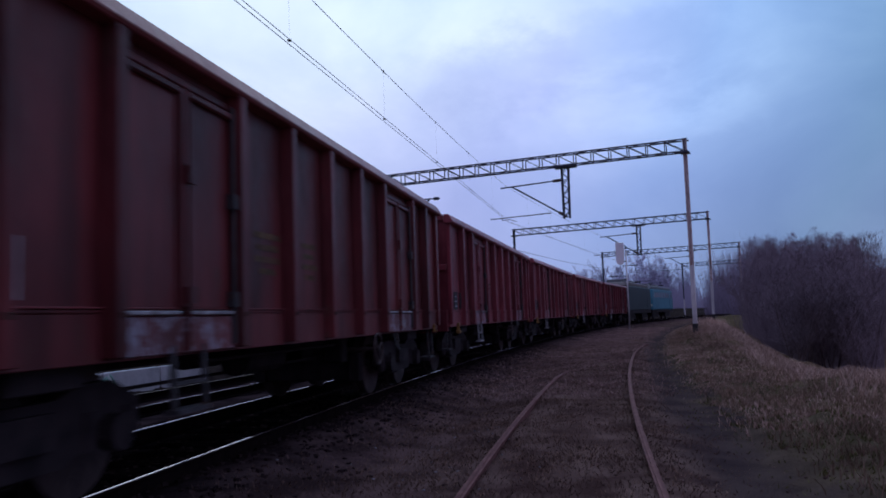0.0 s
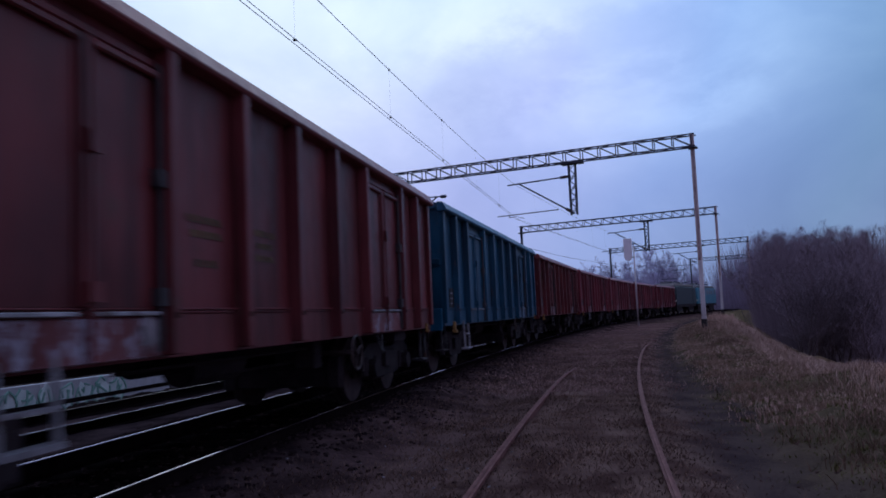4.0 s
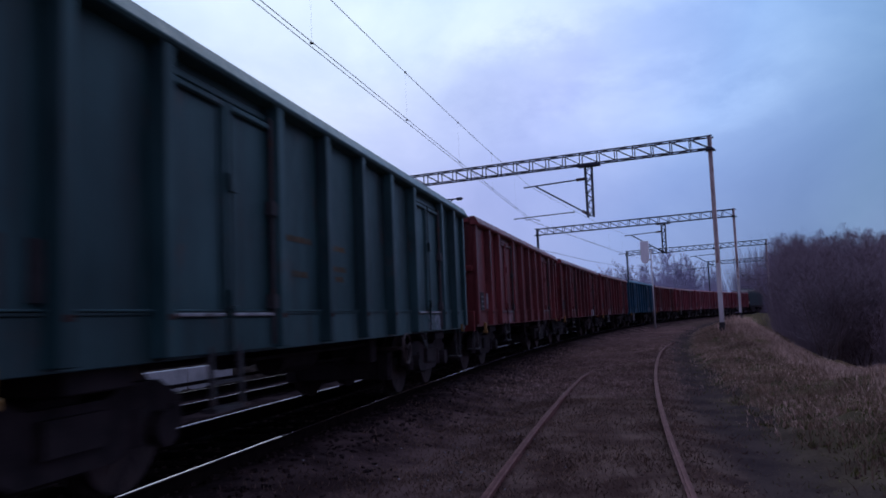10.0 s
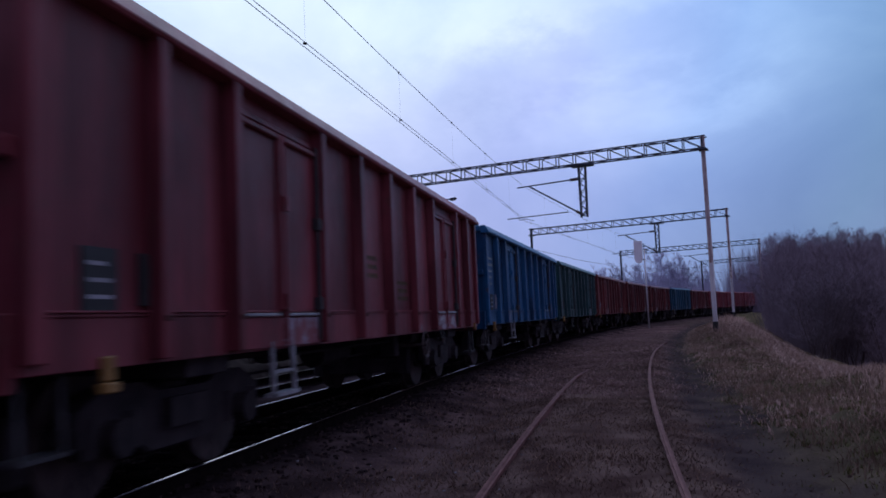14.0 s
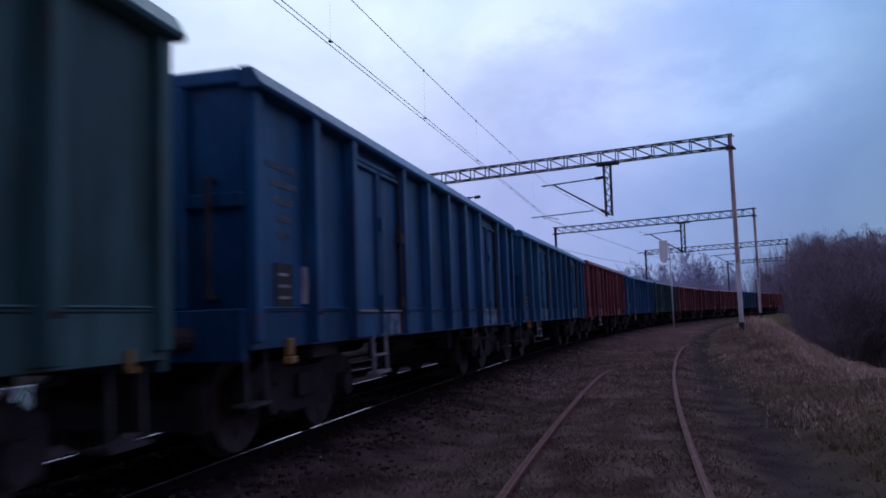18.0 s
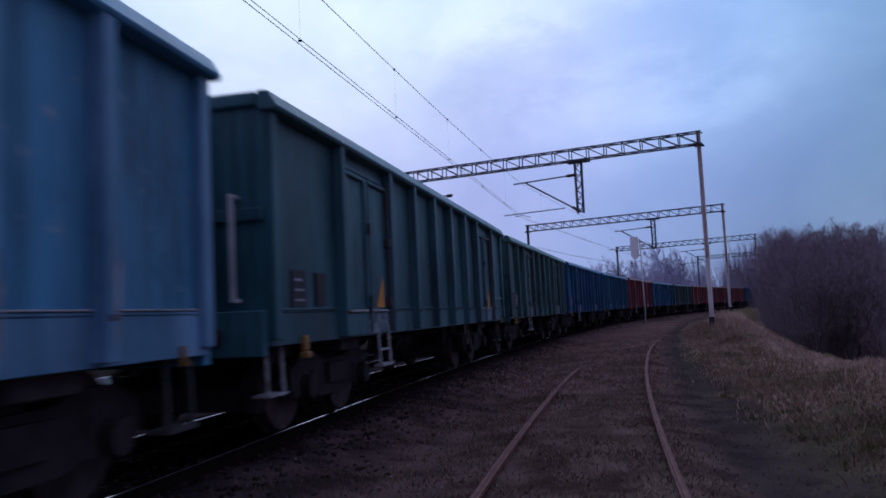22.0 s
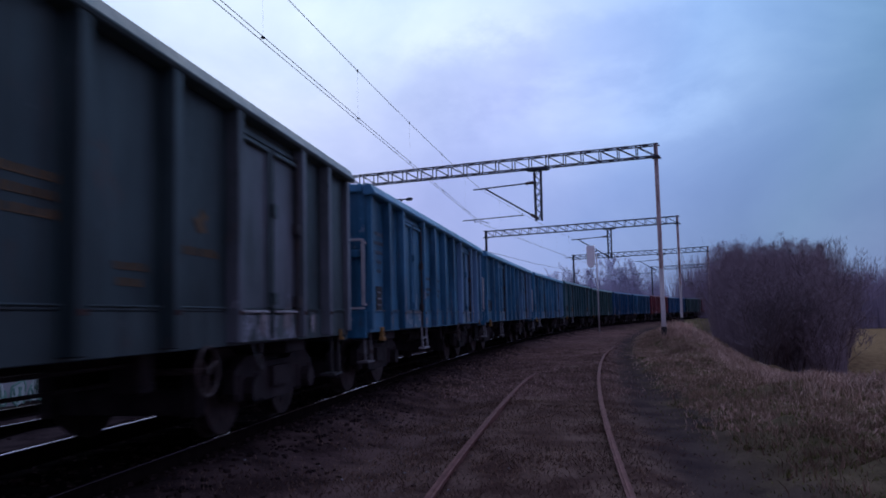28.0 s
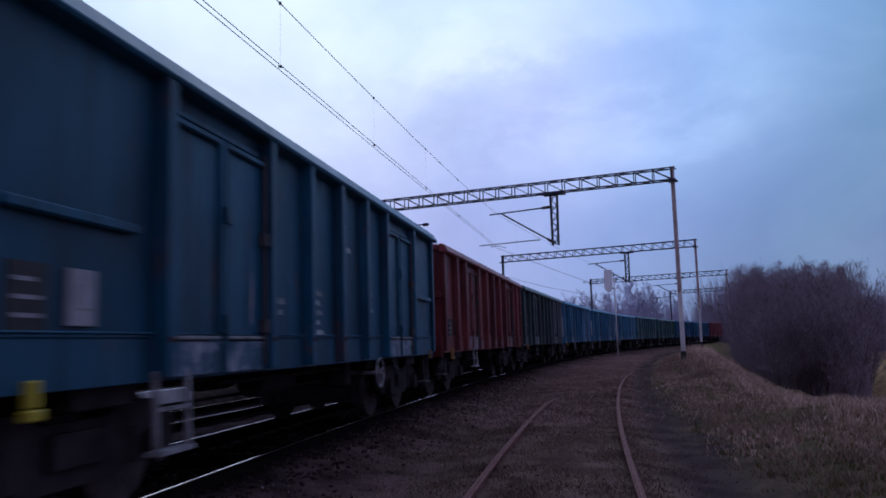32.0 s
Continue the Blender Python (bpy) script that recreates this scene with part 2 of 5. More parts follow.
TONES = {  # darker and lighter tone of each wagon colour, how faded, chipped, and the word for it
    "red": ((0.088, 0.0152, 0.0172), (0.168, 0.0325, 0.0345), 0.45, 0.0, "faded red-brown"),
    # Distance haze put into the red of wagons that stay far ahead.
    "sunned_red": ((0.150, 0.0300, 0.0400), (0.260, 0.0600, 0.0750), 0.5, 0.1, "haze-lightened red"),
    "bright_red": ((0.122, 0.0180, 0.0260), (0.210, 0.0400, 0.0530), 0.45, 0.0, "bright red-brown"),
    "dark_red": ((0.080, 0.0135, 0.0160), (0.150, 0.0270, 0.0300), 0.45, 0.0, "dark red-brown"),
    "blue": ((0.0030, 0.0530, 0.1200), (0.0080, 0.0960, 0.1950), 0.5, 0.0, "blue"),
    "pale_blue": ((0.0110, 0.1020, 0.2000), (0.0580, 0.2280, 0.3850), 0.8, 0.4, "faded pale blue"),
    "deep_blue": ((0.0030, 0.0470, 0.1250), (0.0070, 0.0880, 0.2050), 0.5, 0.0, "deep blue"),
    "worn_blue": ((0.0130, 0.0950, 0.1850), (0.0440, 0.1880, 0.3300), 0.7, 0.3, "worn blue"),
    "teal_blue": ((0.0030, 0.0430, 0.0800), (0.0050, 0.0760, 0.1380), 0.4, 0.0, "teal blue"),
    "green": ((0.0125, 0.0450, 0.0500), (0.0290, 0.0800, 0.0860), 0.3, 0.0, "dark grey-green"),
    "dark_green": ((0.0170, 0.0350, 0.0410), (0.0390, 0.0660, 0.0730), 0.3, 0.15, "dark slate-green"),
    "grey_green": ((0.0180, 0.0620, 0.0650), (0.0430, 0.1200, 0.1250), 0.35, 0.0, "faded grey-green"),
    "teal": ((0.0150, 0.0660, 0.0830), (0.0380, 0.1180, 0.1430), 0.35, 0.0, "dark teal"),
}
PAINTS = {key: (wagon_paint(key + "_paint", dark, light, film, 0.30, chips), word) for key, (dark, light, film, chips, word) in TONES.items()}
# Lit copies of each paint: skylight on rims and ledges put into the colour.
LIT_EDGE = {key: wagon_paint("lit_edge_" + key, tuple(0.95 * c + 0.004 for c in light), tuple(1.25 * c + 0.010 for c in light), 0.4, 0.2, 0.0, grime=0.3) for key, (_, light, _, _, _) in TONES.items()}
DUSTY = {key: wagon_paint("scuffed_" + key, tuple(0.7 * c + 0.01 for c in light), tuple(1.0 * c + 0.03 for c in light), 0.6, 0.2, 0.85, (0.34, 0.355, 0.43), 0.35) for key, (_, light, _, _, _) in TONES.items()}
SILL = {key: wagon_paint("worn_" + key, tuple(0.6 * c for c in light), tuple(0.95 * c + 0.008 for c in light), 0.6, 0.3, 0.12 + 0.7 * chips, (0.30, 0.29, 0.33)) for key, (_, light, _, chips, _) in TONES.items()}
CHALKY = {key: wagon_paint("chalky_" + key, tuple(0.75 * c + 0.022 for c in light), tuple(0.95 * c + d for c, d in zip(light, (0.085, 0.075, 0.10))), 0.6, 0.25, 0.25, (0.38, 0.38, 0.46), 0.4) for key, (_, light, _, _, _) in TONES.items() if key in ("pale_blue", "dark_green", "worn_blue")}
under = material("grimy_black_steel", (0.015, 0.0122, 0.0145), (0.044, 0.0345, 0.0385), 4.0, 0.75, 0.0, 0.2, 50.0, gloss=0.15)
wheel_steel = material("brown_wheel_steel", (0.030, 0.022, 0.023), (0.085, 0.062, 0.060), 5.0, 0.6, 0.15, 0.1, 60.0, gloss=0.25)
bare_step = material("worn_white_step", (0.15, 0.15, 0.165), (0.32, 0.32, 0.345), 6.0, 0.6, 0.0, 0.1, 50.0, (1, 1, 1), 0.2, RUST, 0.4, 5.0)
latch_steel = material("worn_pale_latch", (0.15, 0.155, 0.17), (0.36, 0.37, 0.40), 7.0, 0.55, 0.0, 0.05, 50.0, (1, 1, 1), 0.35, RUST, 0.5, 6.0)
dark_step = material("grimy_grey_step", (0.022, 0.021, 0.024), (0.060, 0.056, 0.062), 6.0, 0.65, 0.0, 0.1, 50.0, (1, 1, 1), 0.2, RUST, 0.4, 5.0)
yellow = material("yellow_handle_paint", (0.20, 0.105, 0.030), (0.33, 0.19, 0.06), 5.0, 0.5, 0.0, 0.05, 60.0)
white_grip = material("white_grip_paint", (0.30, 0.31, 0.33), (0.50, 0.51, 0.53), 6.0, 0.6, 0.0, 0.1, 50.0, (1, 1, 1), 0.1)
bright_yellow = material("bright_yellow_paint", (0.36, 0.30, 0.02), (0.52, 0.44, 0.05), 5.0, 0.5, 0.0, 0.05, 60.0)
yellowed = material("yellowed_grip_paint", (0.22, 0.19, 0.12), (0.42, 0.37, 0.25), 6.0, 0.6, 0.0, 0.1, 50.0, (1, 1, 1), 0.15, RUST, 0.35, 5.0)
orange = material("orange_mark_paint", (0.55, 0.20, 0.03), (0.70, 0.30, 0.05), 5.0, 0.6, 0.0, 0.0, 60.0)
ochre = material("faded_ochre_lettering", (0.065, 0.045, 0.024), (0.15, 0.090, 0.042), 9.0, 0.7, 0.0, 0.0, 60.0, (1, 1, 1), 0.2)
chalk = material("faded_white_lettering", (0.055, 0.078, 0.10), (0.14, 0.17, 0.205), 9.0, 0.7, 0.0, 0.0, 60.0, (1, 1, 1), 0.2)
chalk_clear = material("clear_white_lettering", (0.20, 0.24, 0.25), (0.44, 0.49, 0.48), 9.0, 0.7, 0.0, 0.0, 60.0, (1, 1, 1), 0.2)
primer = material("pale_grey_primer", (0.16, 0.15, 0.175), (0.30, 0.285, 0.32), 2.0, 0.8, 0.0, 0.1, 25.0, (1, 1, 0.6), 0.1, (0.07, 0.04, 0.035), 0.35, 2.5)
limewash = material("pale_scraped_steel", (0.19, 0.175, 0.19), (0.44, 0.415, 0.435), 9.0, 0.85, 0.0, 0.1, 30.0, (1, 1, 0.5), 0.3, (0.10, 0.09, 0.105), 0.6, 7.0)
chalk_white = material("white_chalk_marks", (0.30, 0.31, 0.34), (0.58, 0.59, 0.62), 12.0, 0.8, 0.0, 0.0, 60.0, (1, 1, 1), 0.2)
plate_white = material("white_plate", (0.20, 0.20, 0.23), (0.34, 0.34, 0.38), 6.0, 0.6, 0.0, 0.0, 60.0)
plate_black = material("black_plate", (0.012, 0.012, 0.014), (0.03, 0.03, 0.033), 6.0, 0.6, 0.0, 0.0, 60.0)
rail_rust = material("rusty_rail", (0.105, 0.047, 0.044), (0.19, 0.093, 0.082), 6.0, 0.85, 0.0, 0.1, 70.0)
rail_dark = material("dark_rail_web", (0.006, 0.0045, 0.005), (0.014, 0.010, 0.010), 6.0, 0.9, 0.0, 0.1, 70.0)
rail_shine = material("polished_rail_head", (0.28, 0.29, 0.31), (0.44, 0.45, 0.47), 8.0, 0.12, 1.0, 0.0, 80.0)
rail_dull = material("dull_rail_head", (0.10, 0.085, 0.085), (0.18, 0.155, 0.15), 8.0, 0.5, 0.5, 0.0, 80.0)
# Sleepers are near-black: the shade beneath the wagons is in their colour.
sleeper_mat = material("shade_darkened_sleeper", (0.005, 0.004, 0.0046), (0.012, 0.0095, 0.010), 4.0, 0.9, 0.0, 0.3, 30.0, (1, 1, 1), 0.3)
stone_mat = material("grey_brown_ballast", (0.016, 0.0115, 0.012), (0.050, 0.034, 0.034), 5.0, 0.9, 0.0, 0.4, 30.0, (1, 1, 1), 0.45, islands=True)
brown_stone = material("brown_gravel", (0.045, 0.028, 0.026), (0.12, 0.075, 0.066), 5.0, 0.9, 0.0, 0.4, 30.0, (1, 1, 1), 0.45, islands=True)
litter_mat = material("pale_litter", (0.11, 0.105, 0.115), (0.27, 0.26, 0.28), 5.0, 0.9, 0.0, 0.2, 30.0, (1, 1, 1), 0.4, islands=True)
iron = material("dark_lattice_iron", (0.030, 0.036, 0.052), (0.065, 0.075, 0.10), 6.0, 0.6, 0.4, 0.1, 50.0)
mast_rust = material("rusty_mast_paint", (0.48, 0.38, 0.38), (0.68, 0.57, 0.56), 3.0, 0.7, 0.1, 0.2, 30.0, (1, 1, 0.35), 0.1, (0.22, 0.10, 0.07), 0.5, 4.0)
mast_white = material("white_mast_paint", (0.46, 0.43, 0.45), (0.66, 0.63, 0.65), 3.0, 0.6, 0.0, 0.1, 30.0, (1, 1, 0.3), 0.05, (0.22, 0.13, 0.10), 0.35, 5.0)
mast_black = material("black_mast_foot", (0.012, 0.012, 0.014), (0.030, 0.028, 0.028), 5.0, 0.7)
copper = material("weathered_copper_wire", (0.020, 0.022, 0.034), (0.040, 0.040, 0.050), 5.0, 0.5, 0.6, 0.0)
ceramic = material("brown_insulator_glaze", (0.05, 0.03, 0.025), (0.10, 0.06, 0.05), 5.0, 0.25, 0.0, 0.0)
signal_white = material("white_signal_board", (0.78, 0.77, 0.80), (0.88, 0.87, 0.88), 3.0, 0.5, 0.0, 0.05, 20.0)
concrete = material("painted_concrete_wall", (0.32, 0.32, 0.34), (0.50, 0.50, 0.52), 1.5, 0.9, 0.0, 0.3, 25.0)
spray_pale = material("pale_mint_wall_paint", (0.50, 0.60, 0.58), (0.70, 0.78, 0.75), 3.0, 0.7, 0.0, 0.0, 30.0)
graffiti = material("green_wall_paint", (0.10, 0.26, 0.20), (0.28, 0.48, 0.40), 3.0, 0.7, 0.0, 0.0, 30.0)
rust_pin = material("rusty_hinge_pin", (0.032, 0.016, 0.015), (0.080, 0.040, 0.034), 8.0, 0.85, 0.0, 0.1, 60.0)
bark = material("grey_brown_bark", (0.075, 0.055, 0.058), (0.15, 0.11, 0.115), 6.0, 0.95, 0.0, 0.4, 40.0, (1, 1, 0.3), 0.25)
twig = material("brown_bare_twigs", (0.140, 0.108, 0.128), (0.235, 0.184, 0.212), 1.2, 0.95, 0.0, 0.0, 20.0, (1, 1, 1), 0.25)
# Distance haze is put into these twig colours, paler and bluer than bark.
haze_far_twig = material("haze_tinted_grey_twigs", (0.33, 0.31, 0.43), (0.45, 0.42, 0.55), 2.0, 0.95, 0.0, 0.0, 20.0, (1, 1, 1), 0.2)
brush_twig = material("violet_brown_brushwood", (0.158, 0.128, 0.154), (0.262, 0.214, 0.248), 0.5, 0.95, 0.0, 0.0, 6.0, (1, 1, 1), 0.25, islands=True)
haze_tint_twig = material("haze_tinted_violet_twigs", (0.23, 0.20, 0.27), (0.34, 0.30, 0.385), 0.5, 0.95, 0.0, 0.0, 6.0, (1, 1, 1), 0.2, islands=True)
pale_straw = material("pale_dry_grass", (0.28, 0.188, 0.156), (0.55, 0.385, 0.31), 0.25, 0.95, 0.0, 0.0, 3.0, (1, 1, 1), 0.3, islands=True)
straw = material("dry_straw_grass", (0.140, 0.093, 0.070), (0.30, 0.204, 0.150), 0.6, 0.95, 0.0, 0.0, 3.0, (1, 1, 1), 0.2, islands=True)
brown_weed = material("dead_brown_weeds", (0.085, 0.056, 0.047), (0.175, 0.116, 0.094), 0.6, 0.95, 0.0, 0.0, 3.0, (1, 1, 1), 0.2, islands=True)
dusky_weed = material("dusky_brown_weeds", (0.225, 0.148, 0.138), (0.44, 0.30, 0.265), 0.25, 0.95, 0.0, 0.0, 3.0, (1, 1, 1), 0.3, islands=True)
moss_grass = material("dull_green_grass", (0.064, 0.064, 0.024), (0.145, 0.138, 0.052), 0.3, 0.95, 0.0, 0.0, 3.0, (1, 1, 1), 0.3, islands=True)
loco_teal = material("teal_locomotive_paint", (0.030, 0.165, 0.225), (0.055, 0.25, 0.33), 1.2, 0.45, 0.0, 0.05, 20.0, STREAK, 0.05)
loco_green = material("green_locomotive_paint", (0.010, 0.030, 0.034), (0.020, 0.050, 0.052), 1.2, 0.45, 0.0, 0.05, 20.0, STREAK, 0.05)
cream = material("cream_band_paint", (0.40, 0.42, 0.36), (0.55, 0.56, 0.48), 2.0, 0.5, 0.0, 0.05, 20.0)
roof_grey = material("grey_roof_paint", (0.10, 0.11, 0.12), (0.18, 0.19, 0.20), 2.0, 0.6, 0.0, 0.1, 20.0)
glass = material("dark_window_glass", (0.02, 0.03, 0.035), (0.035, 0.045, 0.05), 1.0, 0.08, 0.0, 0.0)
roof_beige = material("dusty_beige_roof", (0.11, 0.10, 0.095), (0.18, 0.16, 0.15), 2.0, 0.7, 0.0, 0.1, 20.0)
# Pale base colour stands in for sky reflected in these windows.
sky_tint_glass = material("sky_tinted_window_glass", (0.28, 0.33, 0.38), (0.42, 0.47, 0.52), 1.0, 0.1, 0.0, 0.0)

# ---------------------------------------------------------------- the line's plan
# Arc metres run along the main line; 0 is where it passes the camera. Headings turn right from +y.
LATERAL, HEADING, CURVE, EASE = 4.3035, 9.2975, 0.0030423, -0.00000699
ARC = np.linspace(-330, 330, 6601)
_clip = np.clip(ARC, 0, 190)
_turn = radians(HEADING) + CURVE * ARC + EASE * _clip ** 2 / 2 + np.where(ARC > 190, EASE * 190 * (ARC - 190), 0)
_x, _y = np.cumsum(np.sin(_turn)) * 0.1, np.cumsum(np.cos(_turn)) * 0.1
_x += -LATERAL * math.cos(radians(HEADING)) - np.interp(0, ARC, _x)
_y += LATERAL * math.sin(radians(HEADING)) - np.interp(0, ARC, _y)


def on_line(s, off=0.0):
    """x, y and heading (radians) at arc s, off metres to the right of the main line."""
    h = float(np.interp(s, ARC, _turn))
    return float(np.interp(s, ARC, _x)) + off * math.cos(h), float(np.interp(s, ARC, _y)) - off * math.sin(h), h


def line_coords(px, py):
    """Arc and offset of points, by the nearest of coarse samples and one refinement."""
    px, py = np.asarray(px, float), np.asarray(py, float)
    cx, cy, ct, ca = _x[::20], _y[::20], _turn[::20], ARC[::20]
    s, o = np.empty_like(px), np.empty_like(px)
    for i in range(0, len(px), 20000):
        d = (px[i:i + 20000, None] - cx) ** 2 + (py[i:i + 20000, None] - cy) ** 2
        j = d.argmin(1)
        dx, dy = px[i:i + 20000] - cx[j], py[i:i + 20000] - cy[j]
        s[i:i + 20000] = ca[j] + dx * np.sin(ct[j]) + dy * np.cos(ct[j])
        o[i:i + 20000] = dx * np.cos(ct[j]) - dy * np.sin(ct[j])
    return s, o


SIDE_OFF, SIDE_Z = 4.065, -0.20    # the overgrown siding
SECOND_OFF, SECOND_Z = -4.0, -0.185  # the second running line


def siding_off(s):
    """The siding drifts away from the main line to the right."""
    return SIDE_OFF + 0.00052 * np.maximum(np.asarray(s) - 6, 0) ** 2


# Past -9 an unseen bank is added as dark backdrop under the wagons.
PROFILE = [(-400, 0.6), (-60, 1.0), (-16, 1.2), (-11.5, 0.9), (-9.2, -0.25), (-8.4, -0.30), (-8.1, -0.85), (-7.0, -0.75), (-6.0, -0.46), (-5.4, -0.38), (-2.6, -0.36), (-1.9, -0.26), (0.55, -0.24), (0.90, -0.13), (1.45, -0.15), (1.95, -0.27),
           (2.5, -0.34), (3.1, -0.28), (5.0, -0.29), (5.45, -0.39), (5.95, -0.41), (6.35, -0.31), (7.0, -0.25), (7.7, -0.16), (8.9, -0.20), (10.0, -0.55),
           (12.0, -1.5), (15.5, -2.9), (19.0, -3.3), (60.0, -3.3), (400, -3.0)]


def ground_z(px, py):
    s, o = line_coords(px, py)
    reach = np.interp(s, [-40, 8, 16, 21, 27, 40, 330], [1.5, 1.5, 1.1, 0.7, 0.0, 0.0, 0.0])
    shift = np.where(o > 7.4, np.minimum(o - 7.4, 1.0) * reach, 0)
    z = np.interp(o - shift, [p[0] for p in PROFILE], [p[1] for p in PROFILE])
    bank = np.exp(-((o - 8.3) / 1.2) ** 2)
    z = z + bank * np.interp(s, [-40, 14, 22, 34, 60, 330], [-0.18, -0.18, -0.12, 0.20, 0.25, 0.25])
    z = z - np.interp(s, [12, 16, 19, 23, 30, 36, 46], [0, 0.10, 0.32, 0.36, 0.30, 0.14, 0]) * np.clip((o - 8.0) / 1.2, 0, 1)
    rough = np.where((o > -5.6) & (o < 1.7), 0.25, np.where(o < 6.2, 0.35, 1.0)) * np.where(o > 7.0, 1.7, 1.0) * np.where(abs(o) < 60, 1, 0)
    return z + rough * lumps(np.asarray(px, float), np.asarray(py, float)), s, o


WAVES = [(random.uniform(0, 6.283), random.uniform(0, 6.283), f, 0.026 / f ** 0.55) for f in (0.7, 0.9, 1.3, 1.7, 2.3, 3.1, 4.2, 5.5, 7.5, 9.5) for _ in range(2)]


def lumps(px, py):
    """Uneven ground: waves of many lengths and directions, bent by one another."""
    total = 0
    for way, phase, f, high in WAVES:
        total = total + high * np.sin(f * (px * math.cos(way) + py * math.sin(way)) + phase + 0.8 * np.sin(0.6 * f * (px * math.sin(way) - py * math.cos(way)) + 2 * phase))
    return total


def ground_at(px, py):
    return float(ground_z([px], [py])[0][0])


# ---------------------------------------------------------------- mesh helpers
class Shape:
    """Collects vertices and faces for one mesh."""

    def __init__(self):
        self.v, self.f = [], []

    def box(self, x0, x1, y0, y1, z0, z1, m=None):
        n = len(self.v)
        pts = [(x, y, z) for z in (z0, z1) for y in (y0, y1) for x in (x0, x1)]
        self.v += [tuple(m @ Vector(p)) for p in pts] if m else pts
        self.f += [tuple(n + i for i in q) for q in ((0, 2, 3, 1), (4, 5, 7, 6), (0, 1, 5, 4), (2, 6, 7, 3), (0, 4, 6, 2), (1, 3, 7, 5))]
        return self

    def tube(self, a, b, r, r2=None, n=8, caps=True):
        a, b = Vector(a), Vector(b)
        r2 = r if r2 is None else r2
        d = (b - a).normalized()
        u = d.orthogonal().normalized()
        w = d.cross(u)
        k = len(self.v)
        for p, q in ((a, r), (b, r2)):
            for i in range(n):
                c = 2 * math.pi * i / n
                self.v.append(tuple(p + (u * math.cos(c) + w * math.sin(c)) * q))
        for i in range(n):
            j = (i + 1) % n
            self.f.append((k + i, k + j, k + n + j, k + n + i))
        if caps:
            self.f.append(tuple(k + i for i in reversed(range(n))))
            self.f.append(tuple(k + n + i for i in range(n)))
        return self

    def pipe(self, pts, r, n=5):
        """One continuous round wire through the points."""
        k = len(self.v)
        for i, p in enumerate(pts):
            d = (Vector(pts[min(i + 1, len(pts) - 1)]) - Vector(pts[max(i - 1, 0)])).normalized()
            u = d.cross(Vector((0, 0, 1))).normalized()
            w = u.cross(d)
            for j in range(n):
                c = 2 * math.pi * j / n
                self.v.append(tuple(Vector(p) + (u * math.cos(c) + w * math.sin(c)) * r))
        for i in range(len(pts) - 1):
            for j in range(n):
                j2 = (j + 1) % n
                self.f.append((k + i * n + j, k + i * n + j2, k + (i + 1) * n + j2, k + (i + 1) * n + j))
        return self

    def bar(self, a, b, w, h=None):
        """A square bar from a to b."""
        return self.tube(a, b, w * 0.707, None if h is None else h * 0.707, 4)

    def sweep(self, profile, path, close=True):
        """profile: (side, up) pairs; path: (x, y, z, heading)."""
        n, k = len(profile), len(self.v)
        for x, y, z, h in path:
            for a, b in profile:
                self.v.append((x + a * math.cos(h), y - a * math.sin(h), z + b))
        for i in range(len(path) - 1):
            for j in range(n if close else n - 1):
                j2 = (j + 1) % n
                self.f.append((k + i * n + j, k + i * n + j2, k + (i + 1) * n + j2, k + (i + 1) * n + j))
        if close:
            self.f.append(tuple(k + j for j in range(n)))
            self.f.append(tuple(k + (len(path) - 1) * n + j for j in reversed(range(n))))
        return self

    def extrude(self, outline, x0, x1):
        """An outline of (y, z) pairs, pulled from x0 to x1."""
        n, k = len(outline), len(self.v)
        self.v += [(x0, y, z) for y, z in outline] + [(x1, y, z) for y, z in outline]
        self.f += [tuple(k + i for i in range(n)), tuple(k + n + i for i in reversed(range(n)))]
        self.f += [(k + i, k + n + i, k + n + (i + 1) % n, k + (i + 1) % n) for i in range(n)]
        return self


def mesh_of(name, shape, mat, bevel=0.0, smooth=False):
    me = bpy.data.meshes.new(name)
    me.from_pydata(shape.v, [], shape.f)
    bm = bmesh.new()
    bm.from_mesh(me)
    bmesh.ops.recalc_face_normals(bm, faces=bm.faces)
    if bevel:
        bmesh.ops.bevel(bm, geom=[e for e in bm.edges if len(e.link_faces) == 2 and e.calc_face_angle(0) > 0.6], offset=bevel,
                        segments=1, affect="EDGES", clamp_overlap=True)
    bm.to_mesh(me)
    bm.free()
    if smooth:
        me.shade_smooth()
    me.materials.append(mat)
    return me


def part(name, shape, mat, parent=None, label="", bevel=0.0, smooth=False):
    """One mesh object under a thing or a part. shape: a Shape, or a mesh that is shared."""
    me = shape if isinstance(shape, bpy.types.Mesh) else mesh_of(name, shape, mat, bevel, smooth)
    ob = new(name, me)
    if parent:
        ob.parent = parent
    if label:
        ob["label"] = label
    return ob


SHARED = {}


def shared(key, make, mat, bevel=0.0, smooth=False):
    """A mesh built once for each key and material."""
    k = (key, mat.name)
    if k not in SHARED:
        SHARED[k] = mesh_of(key if isinstance(key, str) else key[0], make(), mat, bevel, smooth)
    return SHARED[k]


# ---------------------------------------------------------------- ground
def spread(lo, hi, a, b, fine, grow):
    """Coordinates that are fine from a to b and widen towards lo and hi."""
    mid = list(np.arange(a, b + fine / 2, fine))
    left, step = [a], fine
    while left[-1] > lo:
        step *= grow
        left.append(left[-1] - step)
    right, step = [b], fine
    while right[-1] < hi:
        step *= grow
        right.append(right[-1] + step)
    return np.array(left[:0:-1] + mid + right[1:])


